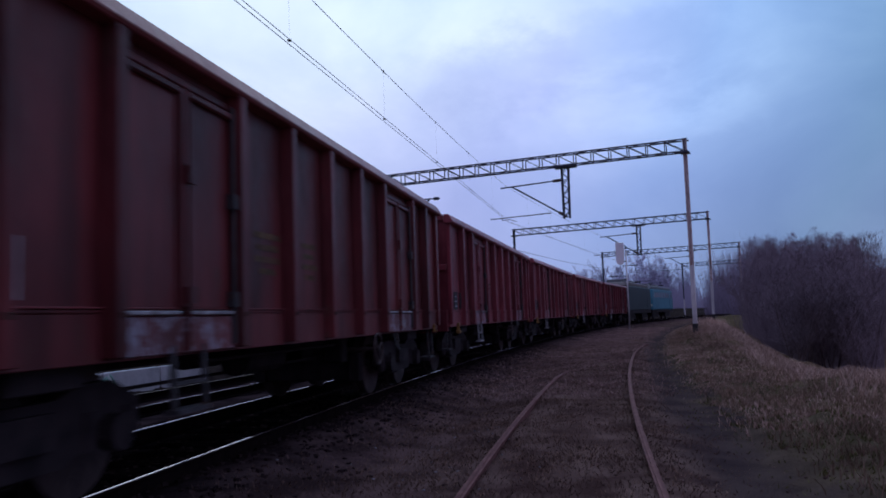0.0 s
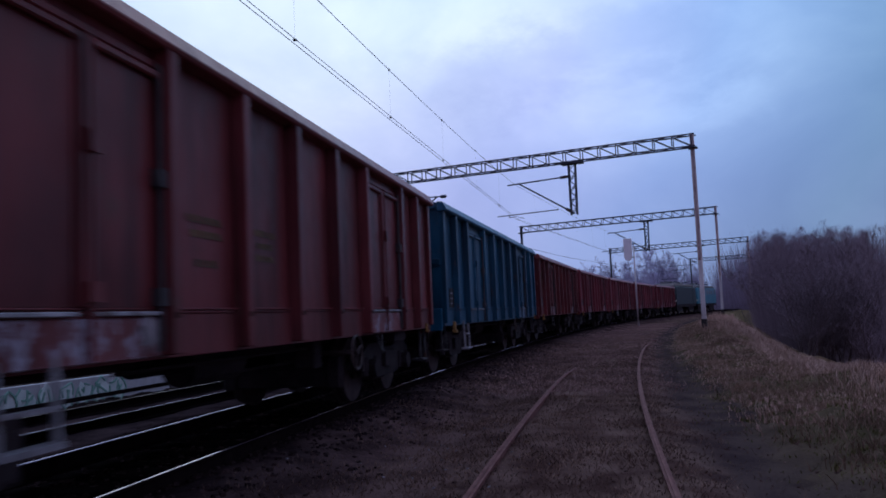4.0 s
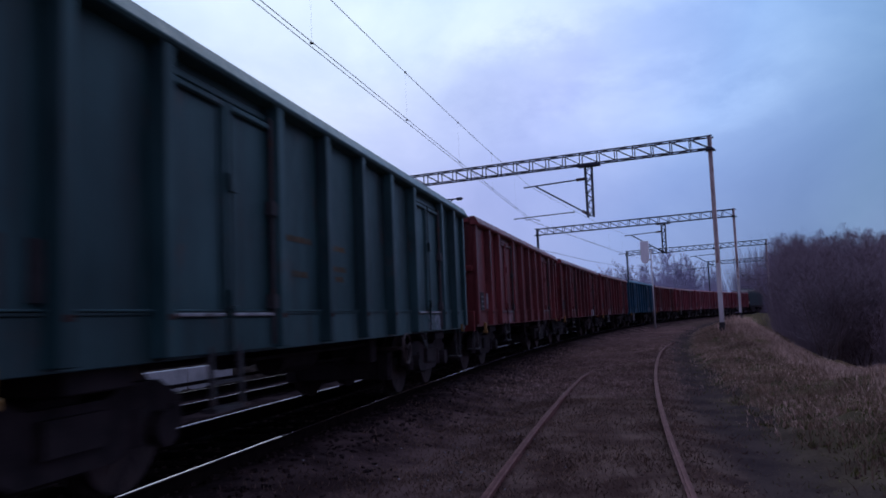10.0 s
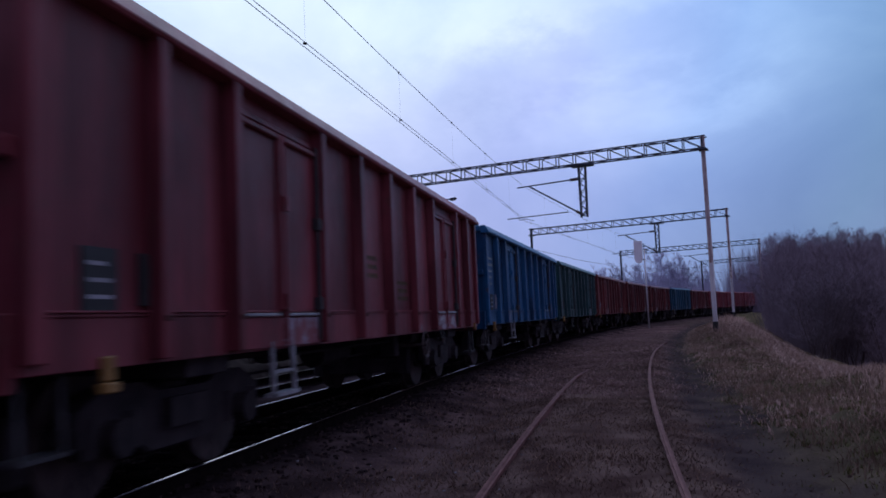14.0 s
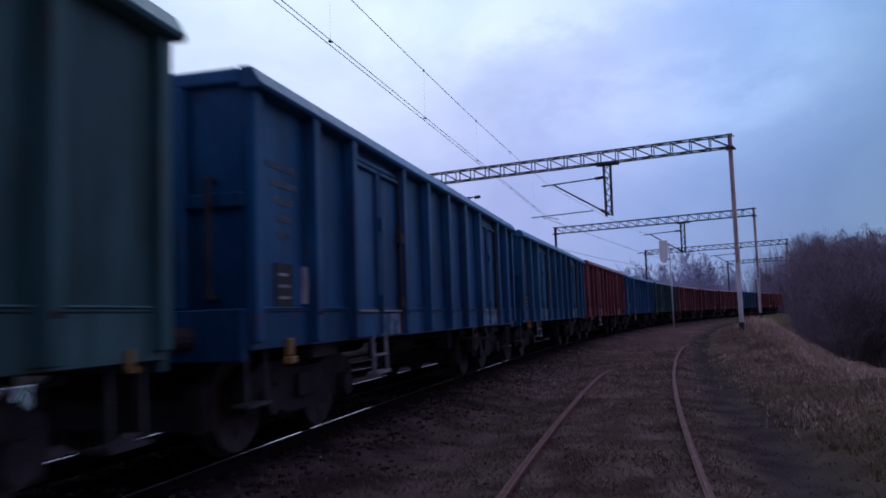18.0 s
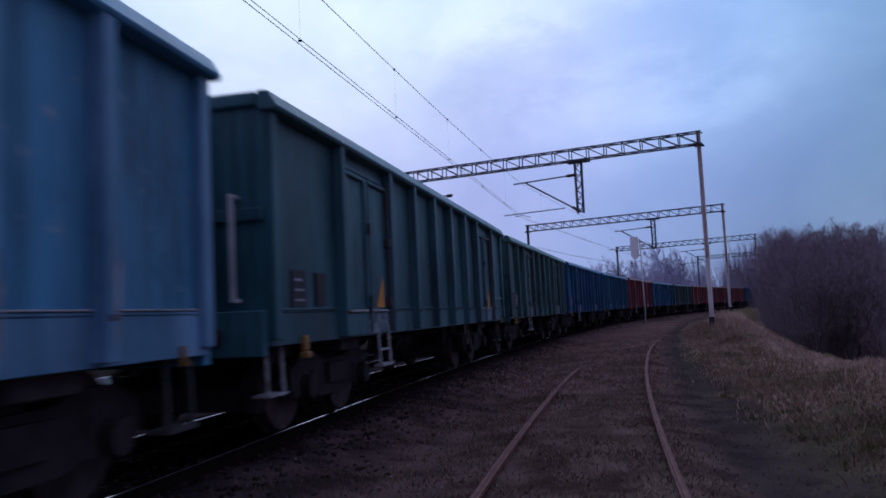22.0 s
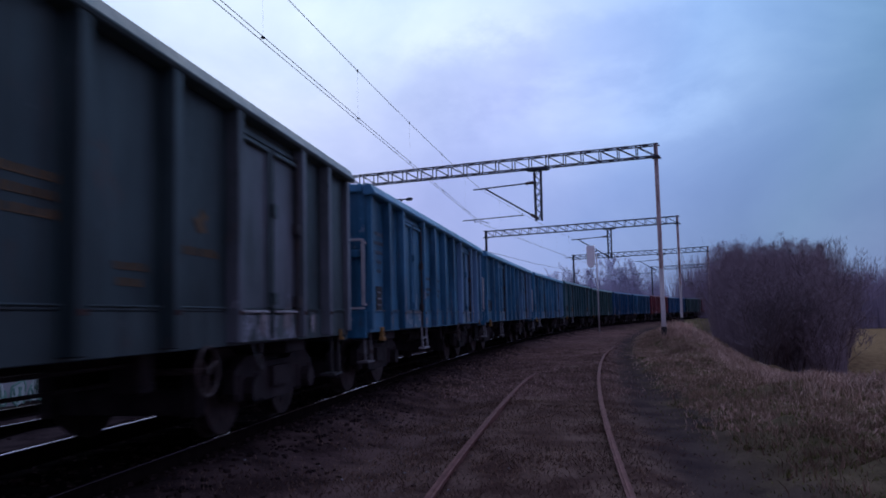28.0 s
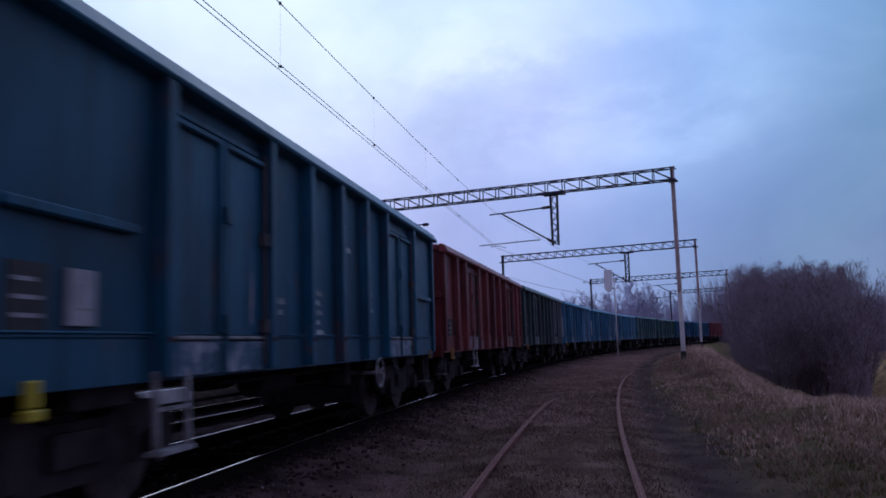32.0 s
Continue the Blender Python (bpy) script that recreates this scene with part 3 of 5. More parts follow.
def build_ground():
    xs, ys = spread(-2500, 2500, -12, 30, 0.28, 1.12), spread(-2500, 2500, 0, 62, 0.28, 1.12)
    gx, gy = np.meshgrid(xs, ys)
    px, py = gx.ravel(), gy.ravel()
    z, s, o = ground_z(px, py)
    nx, ny = len(xs), len(ys)
    faces = [(j * nx + i, j * nx + i + 1, (j + 1) * nx + i + 1, (j + 1) * nx + i) for j in range(ny - 1) for i in range(nx - 1)]
    me = bpy.data.meshes.new("ground")
    me.from_pydata(list(zip(px.tolist(), py.tolist(), z.tolist())), [], faces)
    at = me.attributes.new("offset", "FLOAT", "POINT")
    at.data.foreach_set("value", np.clip((o + 20) / 60, 0, 1).astype(np.float32))
    me.shade_smooth()
    m = bpy.data.materials.new("winter_ground")
    m.use_nodes = True
    t = m.node_tree
    bsdf = t.nodes["Principled BSDF"]
    bsdf.inputs["Roughness"].default_value = 0.95
    bsdf.inputs["Specular IOR Level"].default_value = 0.0
    att = t.nodes.new("ShaderNodeAttribute")
    att.attribute_name = "offset"
    tc = t.nodes.new("ShaderNodeTexCoord")
    ns = []
    for sc, dt in ((0.9, 6.0), (1.9, 8.0), (30.0, 3.0)):
        n = t.nodes.new("ShaderNodeTexNoise")
        n.inputs["Scale"].default_value, n.inputs["Detail"].default_value = sc, dt
        t.links.new(tc.outputs["Object"], n.inputs["Vector"])
        ns.append(n)
    wob = t.nodes.new("ShaderNodeMath")
    wob.operation = "MULTIPLY_ADD"
    wob.inputs[1].default_value = 0.024
    t.links.new(ns[0].outputs["Fac"], wob.inputs[0])
    t.links.new(att.outputs["Fac"], wob.inputs[2])

    def band(points):
        r = t.nodes.new("ShaderNodeValToRGB")
        while len(r.color_ramp.elements) < len(points):
            r.color_ramp.elements.new(0.5)
        for el, (off, c) in zip(r.color_ramp.elements, points):
            el.position, el.color = (off + 20) / 60 + 0.012, (*c, 1)
        t.links.new(wob.outputs[0], r.inputs["Fac"])
        return r

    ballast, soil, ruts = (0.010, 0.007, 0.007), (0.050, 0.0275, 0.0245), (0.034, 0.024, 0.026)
    # Near-black at -1.8 to 0.75: shade under the wagons put into the colour.
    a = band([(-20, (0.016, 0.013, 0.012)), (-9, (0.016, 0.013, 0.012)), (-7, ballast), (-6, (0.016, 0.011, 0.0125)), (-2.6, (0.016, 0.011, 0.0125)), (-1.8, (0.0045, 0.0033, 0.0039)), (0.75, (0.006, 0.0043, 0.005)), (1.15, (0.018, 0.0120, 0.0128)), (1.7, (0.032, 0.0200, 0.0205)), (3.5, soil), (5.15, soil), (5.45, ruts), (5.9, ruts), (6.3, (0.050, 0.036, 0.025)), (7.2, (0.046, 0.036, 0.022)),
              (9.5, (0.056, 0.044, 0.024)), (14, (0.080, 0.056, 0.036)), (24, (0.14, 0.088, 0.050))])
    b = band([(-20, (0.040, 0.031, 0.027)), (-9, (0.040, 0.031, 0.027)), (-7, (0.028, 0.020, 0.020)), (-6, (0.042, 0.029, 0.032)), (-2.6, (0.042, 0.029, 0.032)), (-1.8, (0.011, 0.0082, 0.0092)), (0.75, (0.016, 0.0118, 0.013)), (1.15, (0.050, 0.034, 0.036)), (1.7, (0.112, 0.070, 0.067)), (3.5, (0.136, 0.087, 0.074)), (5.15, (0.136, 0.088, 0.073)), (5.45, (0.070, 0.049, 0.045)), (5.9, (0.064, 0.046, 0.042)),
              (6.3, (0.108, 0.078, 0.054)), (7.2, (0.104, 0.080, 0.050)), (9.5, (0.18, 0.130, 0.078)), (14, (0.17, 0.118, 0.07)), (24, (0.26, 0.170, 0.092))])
    mixf = t.nodes.new("ShaderNodeMath")
    mixf.operation = "MULTIPLY_ADD"
    mixf.inputs[1].default_value = 0.75
    t.links.new(ns[1].outputs["Fac"], mixf.inputs[0])
    sc2 = t.nodes.new("ShaderNodeMath")
    sc2.operation = "MULTIPLY"
    sc2.inputs[1].default_value = 0.32
    t.links.new(ns[2].outputs["Fac"], sc2.inputs[0])
    t.links.new(sc2.outputs[0], mixf.inputs[2])
    curve = t.nodes.new("ShaderNodeMapRange")
    curve.inputs["From Min"].default_value, curve.inputs["From Max"].default_value = 0.42, 0.64
    t.links.new(mixf.outputs[0], curve.inputs["Value"])
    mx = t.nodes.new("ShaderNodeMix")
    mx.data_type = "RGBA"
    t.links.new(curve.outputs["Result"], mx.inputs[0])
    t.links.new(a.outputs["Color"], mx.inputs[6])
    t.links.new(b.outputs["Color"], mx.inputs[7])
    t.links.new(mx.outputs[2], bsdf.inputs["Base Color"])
    bp = t.nodes.new("ShaderNodeBump")
    bp.inputs["Strength"].default_value, bp.inputs["Distance"].default_value = 0.7, 0.05
    t.links.new(mixf.outputs[0], bp.inputs["Height"])
    t.links.new(bp.outputs["Normal"], bsdf.inputs["Normal"])
    me.materials.append(m)
    return tagged(new("ground", me), "dark winter soil with dry grass, near-black shade coloured beneath the train", "ground", kind="structure")


build_ground()


# ---------------------------------------------------------------- tracks
RAIL_BODY = [(-0.07, -0.172), (0.07, -0.172), (0.07, -0.16), (0.012, -0.14), (0.012, -0.035), (0.034, -0.025), (0.034, -0.006),
             (-0.034, -0.006), (-0.034, -0.025), (-0.012, -0.035), (-0.012, -0.14), (-0.07, -0.16)]
RAIL_TOP = [(-0.011, -0.006), (0.011, -0.006), (0.010, 0.0), (-0.010, 0.0)]


def build_track(name, label, off_of, z, start, stop, body, top, sleepers, drop):
    track = tagged(new(name), label, "railway track", kind="structure")
    steps = np.arange(start, stop + 0.1, 1.5)
    for side in (-0.775 if name == "siding_track" else -0.752, 0.752):
        path = []
        for s in steps:
            x, y, h = on_line(s, float(off_of(s)) + side)
            path.append((x, y, z + drop(s, side), h))
        rail = part("rail", Shape().sweep(RAIL_BODY, path), body, track)
        part("rail_head", Shape().sweep(RAIL_TOP, path), rail_dull if name == "second_track" and side < 0 else top, rail)
    if sleepers:
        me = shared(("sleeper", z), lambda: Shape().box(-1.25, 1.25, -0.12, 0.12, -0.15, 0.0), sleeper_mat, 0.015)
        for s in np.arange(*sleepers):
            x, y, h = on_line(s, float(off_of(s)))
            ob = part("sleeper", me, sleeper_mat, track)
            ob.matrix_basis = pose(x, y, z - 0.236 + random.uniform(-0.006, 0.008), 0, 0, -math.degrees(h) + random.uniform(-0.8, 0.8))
    return track


build_track("main_track", "main running line with polished steel rails on shade-darkened ballast", lambda s: 0.0, 0.0, -300, 300, rail_dark, rail_shine, (-2, 66, 0.6), lambda s, side: -0.035 if side > 0 else 0.0)
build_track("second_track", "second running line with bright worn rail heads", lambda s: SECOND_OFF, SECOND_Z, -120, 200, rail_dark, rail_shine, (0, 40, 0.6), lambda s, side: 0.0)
build_track("siding_track", "rusty disused siding sunk into dry weeds", siding_off, SIDE_Z, -20, 75, rail_rust, rail_rust, None,
            lambda s, side: -0.012 - 0.30 * min(max((s - 18) / 9, 0), 1) if side < 0 else -0.12 * min(max((s - 27) / 10, 0), 1) - 0.2 * min(max((s - 36) / 8, 0), 1))


# ---------------------------------------------------------------- overhead line
PORTALS = [((11.02, 35.30), (-0.902, 0.432), 17.1), ((21.02, 62.59), (-0.859, 0.512), 17.1), ((34.87, 93.34), (-0.826, 0.564), 17.3),
           ((53.6, 123.0), (-0.777, 0.629), 17.3)]
TOP_Z, LOW_Z, BEAM_W = 8.80, 8.20, 0.44


def build_portal(root, way, span):
    """A lattice beam on two masts, with a hanging post and a cantilever for the main line."""
    turn = math.degrees(math.atan2(way[1], way[0]))
    zr = ground_at(*root)
    ob = tagged(new("catenary_portal"), "lattice steel portal on tall masts carrying the overhead line", "catenary portal", "portals over the railway")
    ob.matrix_basis = pose(root[0], root[1], 0, 0, 0, turn)
    half = BEAM_W / 2
    for y in (-half, half):
        part("top_chord", Shape().box(-0.15, span + 0.15, y - 0.028, y + 0.028, TOP_Z - 0.055, TOP_Z), iron, ob)
        part("bottom_chord", Shape().box(-0.15, span + 0.15, y - 0.028, y + 0.028, LOW_Z, LOW_Z + 0.055), iron, ob)
    n = int(round(span / 0.85))
    step = span / n
    for i in range(n + 1):
        x = i * step
        for y in (-half, half):
            part("upright", shared("upright", lambda: Shape().box(-0.02, 0.02, -0.02, 0.02, LOW_Z + 0.05, TOP_Z - 0.07), iron), iron, ob).location = (x, y, 0)
        if i < n:
            for y in (-half, half):
                b = part("diagonal", shared(("diagonal", round(step, 3)), lambda: Shape().bar((0.02, 0, LOW_Z + 0.06), (step - 0.02, 0, TOP_Z - 0.06), 0.032), iron), iron, ob)
                b.location = (x, y, 0)
            for z in (LOW_Z + 0.035, TOP_Z - 0.035):
                c = part("crossbar", shared(("crossbar", round(step, 3)), lambda: Shape().bar((0, -half, 0), (step, half, 0), 0.03), iron), iron, ob)
                c.location = (x, 0, z)
    for x in (0.0, span):
        wx, wy = root[0] + way[0] * x, root[1] + way[1] * x
        z0 = ground_at(wx, wy)
        mast = part("mast", Shape().box(x - 0.085, x - 0.04, -0.085, 0.085, z0 + 3.1, TOP_Z + 0.05).box(x + 0.04, x + 0.085, -0.085, 0.085, z0 + 3.1, TOP_Z + 0.05)
                    .box(x - 0.04, x + 0.04, -0.05, 0.05, z0 + 3.1, TOP_Z + 0.05), mast_rust if x == 0 else iron, ob, "weathered rust-streaked steel mast", 0.008)
        part("painted_shaft", Shape().box(x - 0.09, x + 0.09, -0.09, 0.09, z0 + 0.5, z0 + 3.1), mast_white, mast, "white painted lower shaft", 0.012)
        part("mast_foot", Shape().box(x - 0.115, x + 0.115, -0.115, 0.115, z0 - 0.3, z0 + 0.5), mast_black, mast, "black foot", 0.02)
        part("cap_plate", Shape().box(x - 0.2, x + 0.2, -half - 0.05, half + 0.05, LOW_Z - 0.05, LOW_Z), iron, mast)
    # hanging post and cantilever, x along the beam
    post = part("hanging_post", Shape().bar((5.50, 0.10, 5.66), (5.47, 0.10, 8.2), 0.05).bar((5.78, 0.10, 5.66), (5.80, 0.10, 8.2), 0.05)
                .bar((5.50, -0.10, 5.66), (5.47, -0.10, 8.2), 0.05).bar((5.78, -0.10, 5.66), (5.80, -0.10, 8.2), 0.05), iron, ob)
    for i in range(9):
        z = 5.72 + i * 0.27
        a, b = (5.50, 5.78) if i % 2 else (5.78, 5.50)
        for y in (0.1, -0.1):
            part("lacing", shared(("lacing", i % 2), lambda: Shape().bar((a, 0, 0), (b, 0, 0.27), 0.028), iron), iron, post).location = (0, y, z)
    part("hanger_plate", Shape().box(5.1, 6.15, -0.26, 0.26, 8.12, 8.2), iron, post)
    part("top_tube", Shape().tube((5.7, 0, 7.55), (8.99, 0, 7.45), 0.035), iron, ob)
    part("strut_tube", Shape().tube((5.6, 0, 5.72), (8.40, 0, 7.47), 0.04), iron, ob)
    part("registration_arm", Shape().tube((6.42, 0, 5.99), (9.60, 0, 5.93), 0.025), iron, ob)
    part("steady_arm", Shape().tube((8.98, 0, 5.95), (8.96, 0, 5.80), 0.02).tube((8.96, 0, 5.82), (8.60, 0, 5.86), 0.014).tube((8.60, 0, 5.86), (8.2, 0, 5.72), 0.014), iron, ob)
    for a, b in (((5.85, 0, 7.545), (6.25, 0, 7.535)), ((5.72, 0, 5.795), (6.02, 0, 5.985))):
        part("insulator", Shape().tube(a, b, 0.075, n=10), ceramic, ob, "brown ceramic insulator", smooth=True)
    # the second line's post and cantilever on the first portal, reaching the other way
    if root[0] > 12:
        return ob
    far_post = part("hanging_post", Shape().bar((15.42, 0.10, 5.66), (15.40, 0.10, 8.2), 0.05).bar((15.70, 0.10, 5.66), (15.72, 0.10, 8.2), 0.05)
                    .bar((15.42, -0.10, 5.66), (15.40, -0.10, 8.2), 0.05).bar((15.70, -0.10, 5.66), (15.72, -0.10, 8.2), 0.05), iron, ob)
    for i in range(9):
        a, b = (15.42, 15.70) if i % 2 else (15.70, 15.42)
        for y in (0.1, -0.1):
            part("lacing", shared(("far_lacing", i % 2), lambda: Shape().bar((a, 0, 0), (b, 0, 0.27), 0.028), iron), iron, far_post).location = (0, y, 5.72 + i * 0.27)
    part("top_tube", Shape().tube((15.5, 0, 7.40), (12.40, 0, 7.28), 0.035), iron, ob)
    part("strut_tube", Shape().tube((15.6, 0, 5.6), (12.95, 0, 7.3), 0.04), iron, ob)
    part("registration_arm", Shape().tube((14.8, 0, 5.9), (12.1, 0, 5.84), 0.025), iron, ob)
    part("messenger_clamp", Shape().box(12.45, 12.75, -0.05, 0.05, 7.20, 7.36), iron, ob, bevel=0.02)
    return ob


for spec in PORTALS:
    build_portal(*spec)

# wires: straight from support to support, the messenger sagging between them
SUPPORTS = [(-8.85, -17.5)] + [(r[0] + w[0] * 8.6, r[1] + w[1] * 8.6) for r, w, _ in PORTALS] + [(78.0, 151.0)]
FAR_SUPPORTS = [(-12.9, -17.0)] + [(r[0] + w[0] * 12.6, r[1] + w[1] * 12.6) for r, w, _ in PORTALS] + [(75.0, 154.0)]
far_overhead = tagged(new("overhead_line"), "thin dark wires over the second running line", "overhead wire")
overhead = tagged(new("overhead_line"), "thin dark twin contact wires under a messenger wire", "overhead wire")


def wire_points(a, b, z0, z1, sag, side, count=14):
    dx, dy = b[0] - a[0], b[1] - a[1]
    d = math.hypot(dx, dy)
    return [(a[0] + dx * k / count + dy / d * side, a[1] + dy * k / count - dx / d * side, z0 + (z1 - z0) * k / count - sag * 4 * (k / count) * (1 - k / count))
            for k in range(count + 1)]


for i in range(len(SUPPORTS) - 1):
    a, b = SUPPORTS[i], SUPPORTS[i + 1]
    long = math.dist(a, b)
    for side in (-0.05, 0.05):
        part("contact_wire", Shape().pipe(wire_points(a, b, 5.72, 5.72, 0.02, side), 0.0068), copper, overhead)
    mess = wire_points(a, b, 7.45, 7.45, 0.65 * (long / 58) ** 2, 0.0, 32)
    part("messenger_wire", Shape().pipe(mess, 0.0078), copper, overhead)
    c, d = FAR_SUPPORTS[i], FAR_SUPPORTS[i + 1]
    for side in (-0.05, 0.05):
        part("contact_wire", Shape().pipe(wire_points(c, d, 5.64, 5.64, 0.02, side), 0.0075), copper, far_overhead)
    every = max(2, round(32 * 5.6 / long))
    for k in range(every // 2 + 1, 32, every):
        x, y, z = mess[k]
        drop = part("dropper", Shape().tube((x, y, 5.72), (x, y, z), 0.0015, n=4, caps=False), copper, overhead)
        part("clamp", Shape().box(x - 0.03, x + 0.03, y - 0.03, y + 0.03, 5.712, 5.735), copper, drop)
        part("clamp", Shape().box(x - 0.02, x + 0.02, y - 0.03, y + 0.03, z - 0.02, z + 0.02), copper, drop)

# ---------------------------------------------------------------- signal between the tracks
sx, sy, sh_ = on_line(63.0, 2.55)
signal = tagged(new("railway_signal"), "slim grey post with a white oblong signal board", "railway signal")
signal.matrix_basis = pose(sx, sy, ground_at(sx, sy), 0, 0, -math.degrees(sh_))
part("post", Shape().tube((0, 0, -0.2), (0, 0, 6.0), 0.06, 0.05), mast_white, signal, smooth=True)
outline = [(-0.31, 0.95), (0.31, 0.95), (0.31, -0.45), (0.22, -0.70), (0.0, -0.80), (-0.22, -0.70), (-0.31, -0.45)]
board = Shape()
board.v = [(x - 0.45, y, z + 5.75) for y in (-0.11, 0.11) for x, z in outline]
board.f = [tuple(range(7)), tuple(range(13, 6, -1))] + [(i, i + 7, (i + 1) % 7 + 7, (i + 1) % 7) for i in range(7)]
head = part("signal_board", board, signal_white, signal, "white oblong board with a rounded foot", 0.02)
for z in (5.2, 5.75, 6.3):
    part("lamp_hood", Shape().tube((-0.45, 0.11, z), (-0.45, 0.34, z), 0.11, n=12), plate_black, head)
part("bracket", Shape().box(-0.5, 0.06, -0.03, 0.03, 5.2, 5.28).box(-0.5, 0.06, -0.03, 0.03, 6.2, 6.28), iron, signal)

# ---------------------------------------------------------------- painted wall past the second line
wall = tagged(new("low_wall"), "low pale concrete wall with green sprayed lettering", "wall", kind="structure")
for s in np.arange(-8, 24.5, 2.5):
    x, y, h = on_line(s, -8.3)
    p = part("wall_panel", shared("wall_panel", lambda: Shape().box(-0.08, 0.08, -1.24, 1.24, -1.1, 0.0), concrete, 0.015), concrete, wall)
    p.matrix_basis = pose(x, y, 0, 0, 0, -math.degrees(h))
spray = random.Random(23)
for k, s in enumerate(np.arange(13.4, 18.4, 0.62)):
    x, y, h = on_line(s, -8.21)
    plump = Shape()
    ring = [(0.30 * (1 + 0.25 * math.sin(2 * a + k)) * math.cos(a), -0.36 + 0.27 * (1 + 0.3 * math.cos(3 * a + 2 * k)) * math.sin(a)) for a in (0.524 * i for i in range(12))]
    plump.extrude(ring, -0.012, -0.004)
    letter = part("sprayed_fill", plump, spray_pale, wall, "pale mint sprayed fill")
    letter.matrix_basis = pose(x, y, 0, 0, 0, -math.degrees(h))
    g = Shape()
    for a, b in zip(ring, ring[1:] + ring[:1]):
        if spray.random() < 0.8:
            g.bar((0.0, *a), (0.0, *b), 0.035)
    for _ in range(3):
        g.bar((0.0, spray.uniform(-0.2, 0.2), spray.uniform(-0.6, -0.3)), (0.0, spray.uniform(-0.25, 0.25), spray.uniform(-0.35, -0.1)), 0.04)
    q = part("sprayed_outline", g, graffiti, wall, "green sprayed outline")
    q.matrix_basis = pose(x, y, 0, 0, 0, -math.degrees(h))


# ---------------------------------------------------------------- bare trees and thicket
def grow(seed, height, stems, depth, spread_, thick, strip=0.015, lean_most=0.35):
    """Limb and twig shapes of a leafless multi-stemmed tree; the finest twigs are flat strips."""
    rng = random.Random(seed)
    limbs, twigs = Shape(), Shape()

    def branch(p, d, length, r, level):
        steps = 3 if level < 2 else 2
        for k in range(steps):
            bend = Vector((rng.uniform(-1, 1), rng.uniform(-1, 1), rng.uniform(-0.3, 0.7))) * (0.16 + 0.05 * level)
            d = (d + bend).normalized()
            q = p + d * length / steps
            r2 = r * (0.80 if level < 2 else 0.7)
            if level < 2:
                limbs.tube(p, q, r, r2, 5 if level < 1 else 3, caps=False)
            elif level < 3:
                twigs.tube(p, q, max(r, strip), max(r2, strip * 0.8), 3, caps=False)
            else:
                side = d.cross(Vector((rng.uniform(-1, 1), rng.uniform(-1, 1), rng.uniform(-1, 1)))).normalized() * strip
                n = len(twigs.v)
                twigs.v += [tuple(p - side), tuple(p + side), tuple(q + side * 0.5), tuple(q - side * 0.5)]
                twigs.f.append((n, n + 1, n + 2, n + 3))
            if level < depth:
                for _ in range(rng.choice((1, 2, 2)) if level else 2):
                    side = Vector((rng.uniform(-1, 1), rng.uniform(-1, 1), rng.uniform(-0.2, 0.9))).normalized()
                    branch(p.lerp(q, rng.uniform(0.3, 1)), (d * 0.7 + side * spread_).normalized(), length * rng.uniform(0.40, 0.60), r2 * 0.55, level + 1)
            p, r = q, r2

    for _ in range(stems):
        a = rng.uniform(0, 6.283)
        lean = rng.uniform(0.05, lean_most)
        start = Vector((math.cos(a), math.sin(a), 0)) * rng.uniform(0.05, 0.5 * (stems > 1))
        branch(start - Vector((0, 0, 0.4)), Vector((math.cos(a) * lean, math.sin(a) * lean, 1)).normalized(), height * rng.uniform(0.72, 1.0) * (1 - 0.25 * lean), thick * rng.uniform(0.8, 1.2), 0)
    return limbs, twigs


def tree_kind(seed, height, stems, depth, spread_, thick, mats, strip=0.015):
    limbs, twigs = grow(seed, height, stems, depth, spread_, thick, strip)
    return mesh_of("limbs", limbs, mats[0]), mesh_of("twigs", twigs, mats[1])


BUSH = [tree_kind(11 + i, 6.6 + 0.5 * (i % 3), 6, 5, 0.85, 0.055, (bark, twig), 0.012) for i in range(4)]
COLUMN = [tree_kind(31 + i, 8.6 + 0.4 * i, 3, 5, 0.50, 0.07, (bark, twig), 0.009) for i in range(4)]
TREE = [tree_kind(41 + i, 9.4, 2, 5, 0.75, 0.11, (bark, twig)) for i in range(2)]
HAZE = [tree_kind(71 + i, 11.0, 5, 5, 0.95, 0.13, (haze_far_twig, haze_far_twig), 0.032) for i in range(2)]


def plant(kind, x, y, scale, turn, name, label, group):
    ob = tagged(new(name), label, "tree" if "tree" in name else "bush", group)
    ob.matrix_basis = pose(x, y, ground_at(x, y) - 0.05, 0, 0, turn)
    for n, me in zip(("trunk", "crown"), kind):
        c = part(n, me, None, ob)
        c.scale = (scale, scale, scale * random.uniform(0.92, 1.08))
    return ob


rng = random.Random(5)


def bearing(px, dist):
    """A spot at that distance, on the bearing whose tangent from +y is px."""
    return px * dist / math.hypot(1, px), dist / math.hypot(1, px)


for row, (dist, count, first) in enumerate(((46, 8, 0.430), (54, 9, 0.418), (64, 10, 0.406), (78, 10, 0.396))):
    for i in range(count):
        tan = first + ((0.52, 0.53, 0.54, 0.545)[row] - first) * i / (count - 1) + rng.uniform(-0.012, 0.012)
        far = dist * (1 + rng.uniform(-0.05, 0.05)) * (1 + max(0, 0.43 - tan) * 0.7)
        x, y = bearing(tan, far)
        if line_coords([x], [y])[1][0] < 11.5:
            continue
        plant((BUSH if row == 0 or i % 3 == 0 else COLUMN)[rng.randrange(4)], x, y, rng.uniform(0.80, 0.98) * (0.70 + 0.075 * row) * (0.9 if row == 0 or i % 3 == 0 else 0.70), rng.uniform(0, 360), "bare_bush",
              "leafless dark brown bush in a dense thicket", "thicket below the embankment")
